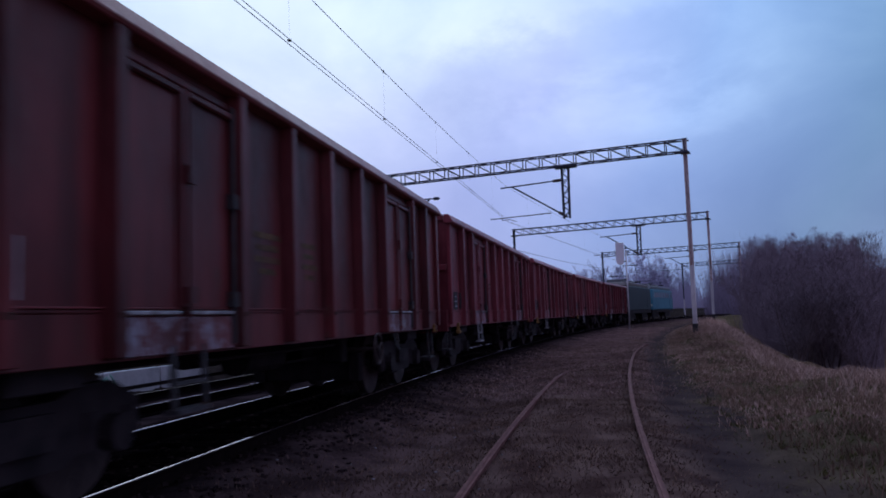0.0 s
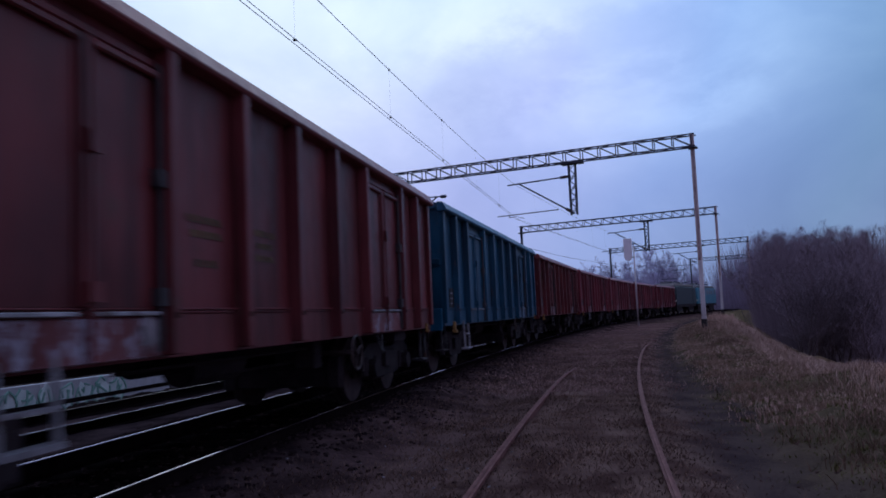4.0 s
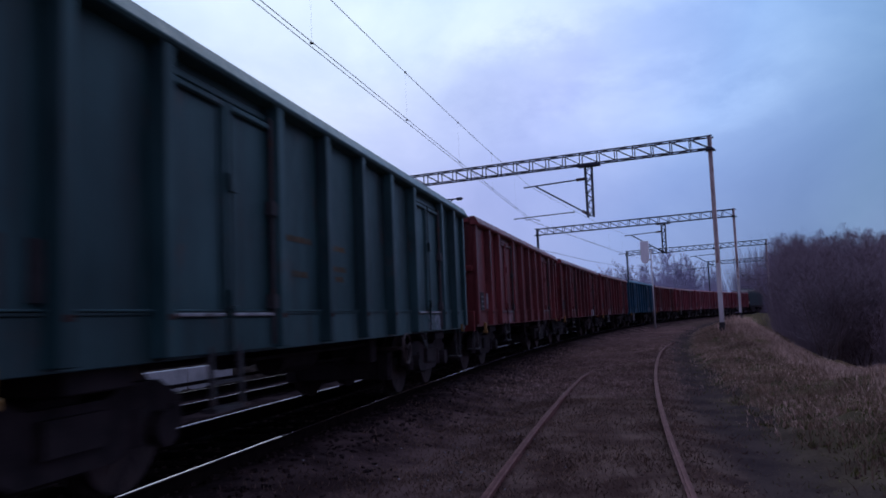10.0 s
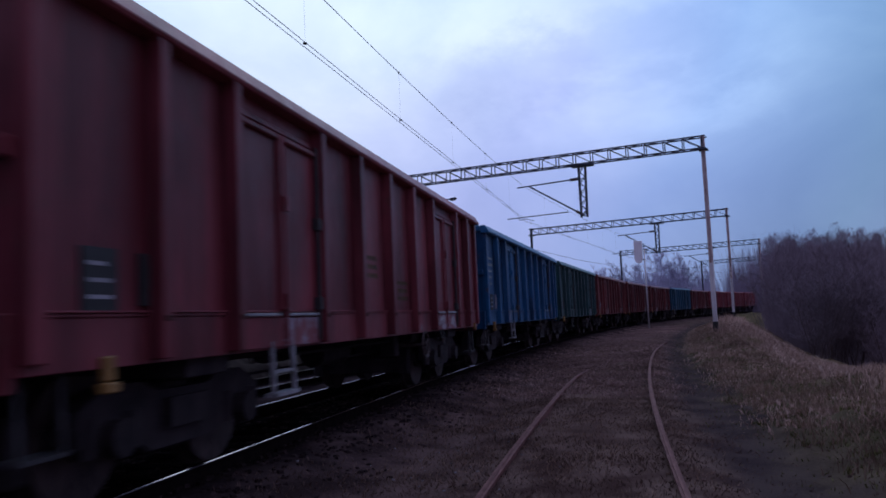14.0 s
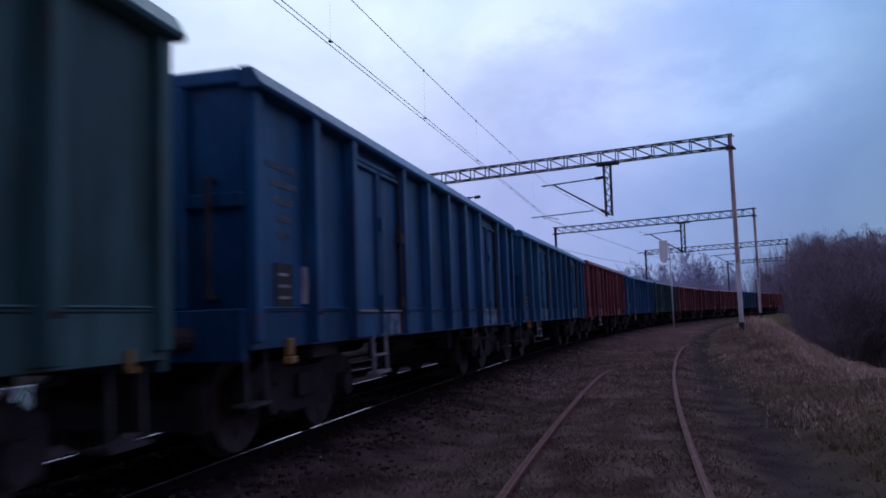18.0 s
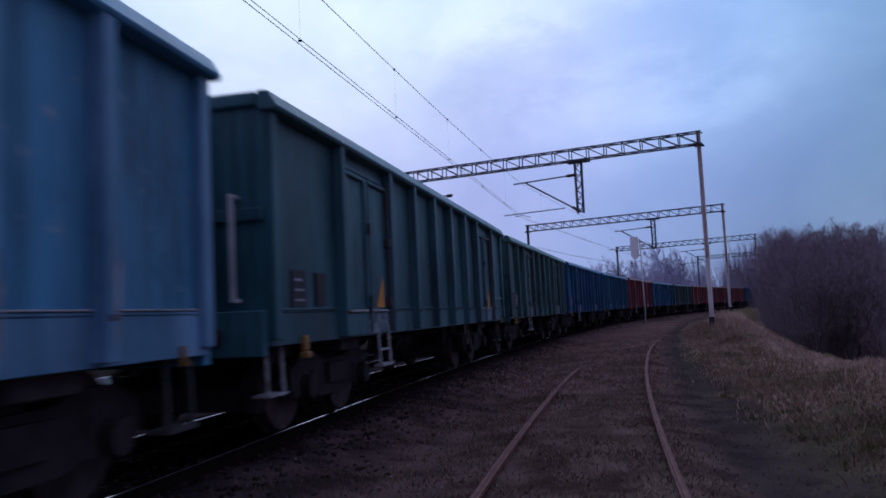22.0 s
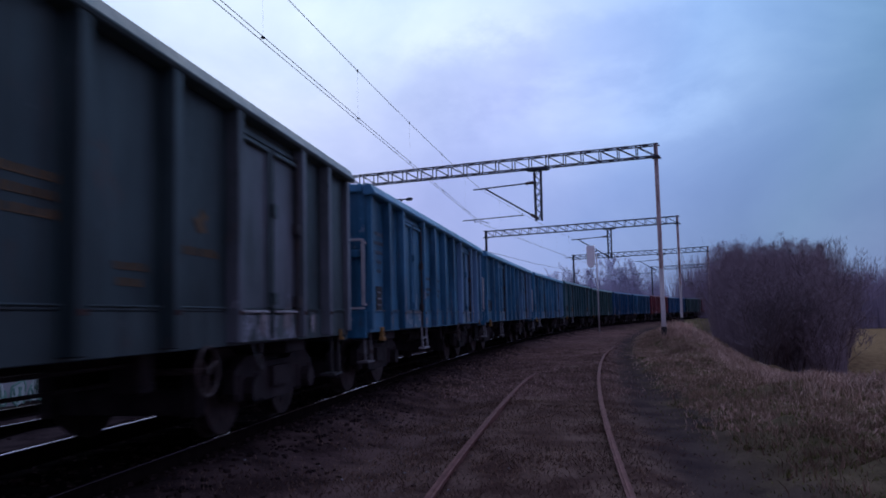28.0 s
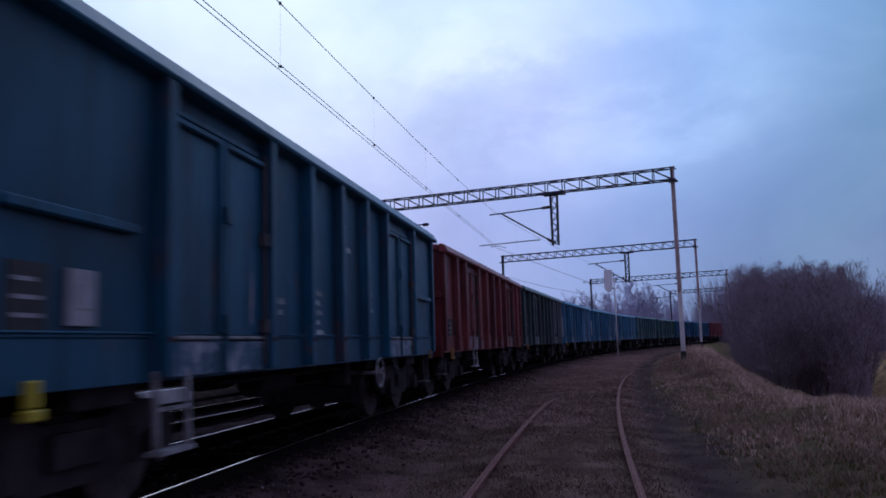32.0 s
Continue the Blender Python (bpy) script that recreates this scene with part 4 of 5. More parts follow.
for i in range(8):
    x, y = bearing(0.378 + 0.122 * i / 7 + rng.uniform(-0.01, 0.01), rng.uniform(66, 92))
    if line_coords([x], [y])[1][0] < 11.5:
        continue
    plant(TREE[i % 2], x, y, rng.uniform(0.52, 0.66), rng.uniform(0, 360), "bare_tree", "leafless tree standing up out of the thicket", "trees in the thicket")
for i in range(10):
    x, y = bearing(0.15 + 0.15 * i / 9 + rng.uniform(-0.008, 0.008), rng.uniform(185, 235))
    plant(HAZE[i % 2], x, y, rng.uniform(0.65, 0.98), rng.uniform(0, 360), "distant_tree", "leafless tree far beyond the curve, coloured pale for haze", "distant trees")


def brush(count, tans, dists, heights, base, width, tall=lambda far: 1.0, fade=0.0, thin=0.0, slim=1.0):
    """A belt of fine upright brushwood."""
    sh = Shape()
    for _ in range(count):
        far = rng.uniform(*dists)
        tan = rng.uniform(*tans)
        if fade and rng.random() > min(1.0, (tan - tans[0]) / fade, (tans[1] - tan) / fade / 1.8):
            continue
        if thin and tan > thin and rng.random() < 0.5:
            continue
        x, y = bearing(tan, far)
        h, w, lean = (heights[0] + (heights[1] - heights[0]) * rng.random() ** slim) * tall(far), width * rng.uniform(0.6, 1.4), rng.uniform(-0.4, 0.4) * rng.random()
        h *= 0.90 + 0.26 * noise.noise((x * 0.22, y * 0.05, 1)) + 0.30 * noise.noise((x * 0.62, y * 0.12, 1))
        n = len(sh.v)
        sh.v += [(x - w, y, base), (x + w, y, base), (x + w * 0.3 + lean * h, y, base + h), (x - w * 0.3 + lean * h, y, base + h)]
        sh.f.append((n, n + 1, n + 2, n + 3))
    return sh


tagged(part("thicket_brush", brush(64000, (0.376, 0.548), (50, 92), (0.28, 0.90), -3.3, 0.010, lambda far: 3.95 + 0.085 * far, 0.03, 0.475, 1.7), brush_twig), "dense fine brushwood filling the thicket", "brushwood", kind="stuff")


def crowns(count, tans, dists, low_, high_, broad):
    """Rounded twig heads standing side by side over the brushwood."""
    sh = Shape()
    for _ in range(count):
        far = rng.uniform(*dists)
        cx, cy = bearing(rng.uniform(*tans), far)
        wide, tall = rng.uniform(0.5, 1.1) * broad, rng.uniform(1.1, 2.0) * broad
        cz = -3.3 + (3.95 + 0.085 * far) * rng.uniform(low_, high_)
        for _ in range(420):
            a, u, v = rng.uniform(0, 6.283), rng.random() ** 0.6, rng.uniform(-1, 1)
            reach = u * math.sqrt(1 - v * v * 0.9)
            p = Vector((cx + wide * reach * math.cos(a), cy + wide * reach * math.sin(a), cz + tall * v))
            d = Vector((0.6 * math.cos(a) * reach + rng.uniform(-0.4, 0.4), 0.6 * math.sin(a) * reach + rng.uniform(-0.4, 0.4), 1)).normalized() * rng.uniform(0.2, 0.55)
            side = Vector((rng.uniform(0.005, 0.010) * broad, 0, 0))
            n = len(sh.v)
            sh.v += [tuple(p - side), tuple(p + side), tuple(p + d)]
            sh.f.append((n, n + 1, n + 2))
    return sh


tagged(part("thicket_crowns", crowns(120, (0.388, 0.545), (56, 88), 0.62, 0.84, 1.0), brush_twig), "soft rounded twig heads over the thicket", "brushwood", kind="stuff")
tagged(part("hazy_crowns", crowns(60, (0.374, 0.520), (92, 112), 0.60, 0.86, 1.35), haze_tint_twig), "haze-tinted rounded tree heads behind the thicket", "brushwood", kind="stuff")
tagged(part("distant_crowns", crowns(46, (0.14, 0.315), (190, 245), 0.33, 0.50, 2.3), haze_far_twig), "soft haze-tinted heads of the distant trees", "brushwood", kind="stuff")
tagged(part("distant_brush", brush(16000, (0.135, 0.315), (190, 250), (4, 11), -2.5, 0.03), haze_far_twig), "haze-tinted brushwood between the distant trees", "brushwood", kind="stuff")
tagged(part("hazy_copse", brush(7500, (0.326, 0.46), (150, 175), (6, 15.5), -3.2, 0.036, fade=0.02, slim=1.5), haze_tint_twig), "haze-tinted bare copse beyond the thicket", "woods", kind="stuff")
tagged(part("far_woods", brush(6000, (-0.95, 0.40), (300, 420), (5, 11), -2.0, 0.22), haze_far_twig), "far haze-tinted belt of woodland on the horizon", "woods", kind="stuff")
tagged(part("field_woods", brush(26000, (0.40, 1.3), (185, 230), (7, 15), -3.4, 0.06), haze_tint_twig), "haze-tinted bare woodland beyond the dry field", "woods", kind="stuff")


# ---------------------------------------------------------------- grass, stones, litter
def blades(count, pick, height, width, seed):
    r = np.random.RandomState(seed)
    px, py = pick(r, count)
    z, s, o = ground_z(px, py)
    n = len(px)
    a = r.uniform(0, 6.283, n)
    lean = r.uniform(0.1, 0.9, n)
    h = height * r.uniform(0.4, 1.2, n)
    b = r.uniform(0, 6.283, n)
    w = width * r.uniform(0.6, 1.3, n)
    base = np.stack([px, py, z - 0.03], 1)
    side = np.stack([np.cos(a), np.sin(a), 0 * a], 1) * w[:, None] / 2
    tip = base + np.stack([np.cos(b) * lean * h, np.sin(b) * lean * h, h], 1)
    mid = base + np.stack([np.cos(b) * lean * h * 0.35, np.sin(b) * lean * h * 0.35, h * 0.6], 1)
    v = np.stack([base - side, base + side, mid + side * 0.7, mid - side * 0.7, tip], 1).reshape(-1, 3)
    sh = Shape()
    sh.v = v.tolist()
    sh.f = [q for k in range(0, 5 * n, 5) for q in ((k, k + 1, k + 2, k + 3), (k + 3, k + 2, k + 4))]
    return sh


def in_strip(s0, s1, o0, o1, tufts=0, spread_=0.1):
    def pick(r, n):
        if tufts:
            cs, co = r.uniform(s0, s1, tufts), r.uniform(o0, o1, tufts)
            j = r.randint(0, tufts, n)
            s, o = cs[j] + r.normal(0, spread_, n), co[j] + r.normal(0, spread_, n)
        else:
            s, o = r.uniform(s0, s1, n), r.uniform(o0, o1, n) + r.normal(0, 0.35, n)
        h = np.interp(s, ARC, _turn)
        return np.interp(s, ARC, _x) + o * np.cos(h), np.interp(s, ARC, _y) - o * np.sin(h)
    return pick


def stuff(name, shape, mat, label, category):
    me = bpy.data.meshes.new(name)
    me.from_pydata(shape.v, [], shape.f)
    me.materials.append(mat)
    return tagged(new(name, me), label, category, kind="stuff")


stuff("bank_grass", blades(90000, in_strip(3.5, 62, 6.4, 11.5, 2200, 0.17), 0.15, 0.013, 1), straw, "dry straw-coloured grass tussocks on the embankment", "grass")
stuff("bank_turf", blades(110000, in_strip(3, 36, 6.3, 11.5), 0.06, 0.018, 2), moss_grass, "short dull green turf on the embankment", "grass")
stuff("siding_weeds", blades(90000, in_strip(2.5, 40, 2.0, 5.1, 800, 0.22), 0.055, 0.012, 3), straw, "flattened dry weeds between the siding rails", "weeds")
stuff("brown_weeds", blades(60000, in_strip(2.5, 34, 1.5, 5.3, 650, 0.22), 0.065, 0.014, 6), brown_weed, "dead brown weeds about the siding", "weeds")
stuff("verge_grass", blades(70000, in_strip(10, 66, 6.3, 9.8, 1900, 0.24), 0.10, 0.02, 5), pale_straw, "pale dry grass on the verge along the siding", "grass")
stuff("trackside_weeds", blades(60000, in_strip(14, 66, 1.9, 5.3, 1900, 0.26), 0.075, 0.02, 15), dusky_weed, "dusky flattened weeds over the far siding", "weeds")
stuff("path_tufts", blades(8000, in_strip(3, 40, 5.1, 6.3, 330, 0.13), 0.05, 0.013, 16), brown_weed, "stray dry tufts along the trodden path", "grass")
stuff("ridge_grass", blades(26000, in_strip(14, 44, 8.3, 10.2, 700, 0.2), 0.22, 0.018, 12), pale_straw, "pale long grass along the crest of the embankment", "grass")
stuff("mast_tuft", blades(3500, in_strip(35, 48, 7.6, 9.4, 60, 0.3), 0.42, 0.022, 4), pale_straw, "tall dry grass round the mast foot", "grass")


def stones(count, pick, size, seed):
    r = np.random.RandomState(seed)
    px, py = pick(r, count)
    z, s, o = ground_z(px, py)
    sh = Shape()
    q = np.array([(-1, -1, -0.4), (1, -1, -0.5), (1, 1, -0.4), (-1, 1, -0.5), (-0.6, -0.7, 0.6), (0.7, -0.6, 0.5), (0.6, 0.7, 0.7), (-0.7, 0.6, 0.5)])
    face = ((0, 1, 5, 4), (1, 2, 6, 5), (2, 3, 7, 6), (3, 0, 4, 7), (4, 5, 6, 7))
    for i in range(len(px)):
        k = len(sh.v)
        c, d = math.cos(i * 2.4), math.sin(i * 2.4)
        m = q * r.uniform(0.6, 1.2, (8, 3)) * size * r.uniform(0.5, 1.3)
        sh.v += [(px[i] + a * c - b * d, py[i] + a * d + b * c, z[i] + e + size * 0.1) for a, b, e in m.tolist()]
        sh.f += [tuple(k + j for j in f) for f in face]
    return sh


stuff("ballast_stones", stones(9000, in_strip(2.5, 34, -1.9, 1.75), 0.026, 7), stone_mat, "dark grey-brown ballast stones by the running line", "ballast")
stuff("scattered_stones", stones(1500, in_strip(3, 26, 1.9, 6.6), 0.014, 8), brown_stone, "small stones scattered among weeds", "stones")
stuff("pale_litter", stones(90, in_strip(4.5, 11, 2.1, 3.3), 0.012, 9), litter_mat, "pale chips lying beside the siding rail", "litter")


# ---------------------------------------------------------------- the train
PITCH, GAP, WHEEL_R = 14.04, 1.24, 0.46
SLIP = {-1: -0.42, 0: 0.19, 1: -0.48, 2: -0.04, 3: 0.42, 4: -0.09, 5: 0.33, 6: 0.16, 7: -0.26, 8: -0.11, 9: 0.20, 10: 0.17,
        11: -0.82, 12: -0.35, 13: -0.14, 14: 0.30, 15: 0.41, 16: 0.52, 17: 1.32}  # where each coupling lies off the even pitch
COLOURS = {-4: "bright_red", -3: "sunned_red", -2: "sunned_red", -1: "bright_red", 0: "dark_red", 1: "teal_blue", 2: "dark_red", 3: "dark_red", 4: "red", 5: "green",
           6: "deep_blue", 7: "bright_red", 8: "blue", 9: "deep_blue", 10: "grey_green", 11: "teal", 12: "pale_blue", 13: "worn_blue",
           14: "worn_blue", 15: "dark_green", 16: "red", 17: "teal_blue"}
LAYOUT = {16: (2.34, 4.12, 5, 5.11), 11: (3.0, 4.75, 6, None), 17: (2.35, 4.35, 5, None)}  # inner and outer door ribs, ribs between the doors, the rib past the door
SHIFT = {1: -0.32, 12: -0.25, 8: -0.18, 14: -0.15, 16: -0.16, 0: -0.1}  # how far the ribs and doors sit off the middle
WORN_WHITE = {3}  # wagons whose leading door flaps have lost their paint to pale primer
# groups of faded writing: along, top row, rows, width; and the owner's sign: along, up
WRITING = {1: ((-1.15, 1.95, 6, 0.55), (1.4, 1.95, 4, 0.30)), 6: ((1.87, 1.90, 3, 0.42), (0.6, 1.85, 3, 0.5)), 7: ((0.76, 1.68, 3, 0.55), (-0.6, 1.95, 3, 0.5)),
           9: ((-0.96, 1.98, 4, 0.6), (-0.44, 2.2, 2, 0.35)), 12: ((-2.0, 2.0, 4, 0.62), (-0.95, 2.02, 4, 0.45)), 15: ((-0.36, 2.03, 4, 0.6), (0.74, 1.56, 2, 0.4)),
           16: ((-1.84, 1.98, 4, 0.62), (-0.8, 1.97, 4, 0.46)), 17: ((-0.86, 1.76, 5, 0.62), (1.55, 1.86, 4, 0.34), (-2.0, 1.62, 2, 0.4))}
SIGNS = {6: (1.87, 2.55), 12: (1.32, 2.40), 17: (0.35, 2.62), 15: (1.83, 1.98), 11: (0.9, 2.45), 1: (1.4, 2.2)}
# limewash and scraped patches: along, foot, head, width
PATCHES = {16: ((-1.3, 0.97, 1.32, 0.15), (-0.19, 0.97, 1.24, 0.13), (0.94, 0.98, 1.24, 0.11), (-2.48, 0.95, 1.28, 0.26), (2.77, 1.02, 1.22, 0.3), (3.26, 1.0, 1.34, 0.34)),
           13: ((4.16, 0.97, 1.60, 0.11), (3.9, 1.0, 1.18, 0.2)), 12: ((-1.98, 0.97, 1.15, 0.13), (-3.25, 0.97, 1.10, 0.30), (3.9, 1.0, 1.3, 0.16), (2.5, 0.98, 1.45, 0.09)),
           14: ((-2.5, 0.98, 1.22, 0.2), (-2.62, 1.5, 1.72, 0.09), (4.1, 0.98, 1.5, 0.08), (3.4, 1.0, 1.2, 0.3)), 15: ((3.1, 1.0, 1.3, 0.22), (3.8, 1.0, 1.36, 0.26), (4.7, 1.0, 1.3, 0.15)),
           7: ((3.0, 1.05, 1.24, 0.32), (3.8, 1.0, 1.22, 0.3), (2.5, 1.0, 1.2, 0.12), (1.3, 0.98, 1.1, 0.1)), 6: ((4.25, 1.02, 1.55, 0.06),), 0: ((3.4, 1.0, 1.2, 0.4),),
           17: ((3.2, 0.98, 1.3, 0.07), (-3.3, 1.34, 1.9, 0.05), (-2.75, 1.34, 1.9, 0.05)), 2: ((-2.6, 0.98, 1.25, 0.3),)}

TALL = {1, 7, 11, 17}  # wagons with slightly higher sides
CHALKED = {12, 13, 14}  # wagons with white marks round the doors
STEPS = {1: -4.75, 2: -3.8, 8: -4.3, 10: -3.27, 12: -4.8, 14: -2.4, 16: -3.06, 17: -4.19}  # where the boarding step hangs


def travelled(t):
    """Arc metres of the front of wagon 1's body."""
    u = (t - 16) / 16
    return 115.8554 + 119.4591 * u + 1.0117 * u ** 2 - 0.2744 * u ** 3 + 3.4269 * u ** 4


def body_span(k):
    """Front and rear of wagon k's body, in arc metres before travelled(t) is added."""
    slip = lambda j: SLIP.get(j, SLIP[-1])
    return -PITCH * (k - 1) + slip(k - 1) + (0.32 if k == 16 else 0.0), -PITCH * k + slip(k) + GAP


MOVING, WHEELS = [], []


def wheelset_shape():
    sh = Shape().tube((-0.95, 0, 0), (0.95, 0, 0), 0.075, n=10)
    for x in (-0.752, 0.752):
        w = 1 if x > 0 else -1
        sh.tube((x - 0.065, 0, 0), (x + 0.065, 0, 0), WHEEL_R, n=28)
        sh.tube((x - w * 0.065, 0, 0), (x - w * 0.095, 0, 0), WHEEL_R + 0.03, n=28)
        sh.tube((x + w * 0.065, 0, 0), (x + w * 0.10, 0, 0), 0.15, n=14)
        for i in range(3):
            a = 2.09 * i
            sh.tube((x + w * 0.055, 0.30 * math.cos(a), 0.30 * math.sin(a)), (x + w * 0.069, 0.30 * math.cos(a), 0.30 * math.sin(a)), 0.035, n=8)
    return sh


def side_frame_shape():
    sh = Shape()
    outline = [(-1.25, 0.44), (-1.25, 0.66), (-0.95, 0.80), (-0.55, 0.80), (-0.35, 0.72), (0.35, 0.72), (0.55, 0.80), (0.95, 0.80), (1.25, 0.66), (1.25, 0.44),
               (1.08, 0.40), (0.72, 0.42), (0.45, 0.30), (-0.45, 0.30), (-0.72, 0.42), (-1.08, 0.40)]
    sh.extrude(outline, -0.06, 0.06)
    for y in (-0.9, 0.9):
        sh.tube((0.05, y, WHEEL_R), (0.17, y, WHEEL_R), 0.13, n=12)
        for d in (-0.22, 0.22):
            sh.tube((0.02, y + d, 0.36), (0.02, y + d, 0.62), 0.075, n=10)
    sh.box(-0.09, 0.12, -0.28, 0.28, 0.44, 0.66)
    return sh


def add_bogie(wagon, y, radius=WHEEL_R):
    bogie = part("bogie", shared("bogie", lambda: Shape().box(-1.0, 1.0, -0.2, 0.2, 0.50, 0.78), under, 0.02), under, wagon)
    bogie.location = (0, y, 0)
    part("pivot", shared("pivot", lambda: Shape().tube((0, 0, 0.78), (0, 0, 1.0), 0.3, n=14), under), under, bogie)
    part("brake_rigging", shared("brake_rigging", lambda: Shape().box(-0.12, 0.12, -1.45, 1.45, 0.34, 0.98), under, 0.03), under, bogie)
    part("spring_plank", shared("spring_plank", lambda: Shape().box(-0.95, 0.95, -0.36, 0.36, 0.24, 0.62), under, 0.03), under, bogie)
    for dy in (-0.34, 0.34, -1.46, 1.46):
        part("brake_beam", shared("brake_beam", lambda: Shape().box(-0.86, 0.86, -0.05, 0.05, 0.26, 0.52).box(0.66, 0.84, -0.09, 0.09, 0.24, 0.66)
             .box(-0.84, -0.66, -0.09, 0.09, 0.24, 0.66), under, 0.015), under, bogie).location = (0, dy, 0)
    for dy in (-1.2, 1.2):
        part("cross_beam", shared("cross_beam", lambda: Shape().box(-0.9, 0.9, -0.05, 0.05, 0.45, 0.56), under, 0.01), under, bogie).location = (0, dy, 0)
    for x, turn in ((1.02, 0), (-1.02, 180)):
        f = part("side_frame", shared("side_frame", side_frame_shape, under), under, bogie)
        f.matrix_basis = pose(x, 0, 0, 0, 0, turn)
    for dy in (-0.9, 0.9):
        w = part("wheelset", shared("wheelset", wheelset_shape, wheel_steel), wheel_steel, bogie, "worn brown steel wheels on an axle")
        WHEELS.append((w, dy))
    return bogie


def rib_shape(z0, z1):
    """A pressed hat-section rib, narrower outside than at its root."""
    sh = Shape()
    prof = [(-0.080, 1.40), (-0.060, 1.525), (0.060, 1.525), (0.080, 1.40)]
    sh.v = [(x, y, z) for z in (z0, z1) for y, x in prof]
    sh.f = [(0, 1, 2, 3), (7, 6, 5, 4)] + [(i, (i + 1) % 4, (i + 1) % 4 + 4, i + 4) for i in range(4)]
    return sh


def rim_shape(y0, y1):
    """A folded rim with a broad sloping outer face."""
    prof = [(1.36, 3.065), (1.53, 3.065), (1.55, 3.10), (1.465, 3.245), (1.36, 3.25)]
    sh = Shape()
    sh.v = [(x, y, z) for y in (y0, y1) for x, z in prof]
    sh.f = [(0, 1, 2, 3, 4), (9, 8, 7, 6, 5)] + [(i, i + 5, (i + 1) % 5 + 5, (i + 1) % 5) for i in range(5)]
    return sh


def lever_shape():
    return Shape().bar((1.40, 0, 1.0), (1.46, 0.06, 0.76), 0.022).bar((1.46, 0.06, 0.76), (1.46, 0.16, 0.70), 0.022).bar((1.46, 0.16, 0.70), (1.42, 0.22, 1.0), 0.02)


def bars(r, wide, high):
    """A row of plain upright bars on a thin line, as long as a word or a number."""
    skyline, y = [], -wide / 2
    while y < wide / 2 - 0.02:
        w = r.uniform(0.03, 0.075)
        top = high * r.uniform(0.35, 0.5)
        skyline += [(y, top), (min(y + w, wide / 2), top)]
        y += w
        gap_ = r.uniform(0.012, 0.045)
        skyline += [(y, -0.35 * high), (y + gap_, -0.35 * high)]
        y += gap_
    return Shape().extrude(skyline + [(skyline[-1][0], -high / 2), (-wide / 2, -high / 2)], 1.4005, 1.4065)


def ragged(r, wide, high, x):
    """A ragged patch lying on the plate."""
    ring = []
    for i in range(24):
        a, reach = 2 * math.pi * i / 24, r.uniform(0.35, 1.0) * (1.15 if i % 3 else 0.7)
        ring.append((wide / 2 * math.cos(a) * reach, high / 2 * math.sin(a) * reach))
    return Shape().extrude(ring, x, x + 0.003)


def brake_wheel_shape():
    """A handwheel lying against the underframe, its rim a round bar on three spokes."""
    sh = Shape()
    ring = [(0.20 * math.cos(0.3142 * i), 0.20 * math.sin(0.3142 * i)) for i in range(20)]
    for (a, b), (c, d) in zip(ring, ring[1:] + ring[:1]):
        sh.tube((1.45, a, b), (1.45, c, d), 0.017, n=5, caps=False)
    for i in range(3):
        sh.tube((1.44, 0, 0), (1.45, 0.20 * math.cos(2.094 * i + 0.4), 0.20 * math.sin(2.094 * i + 0.4)), 0.014, n=5)
    return sh.tube((1.0, 0, 0), (1.47, 0, 0), 0.03, n=8)


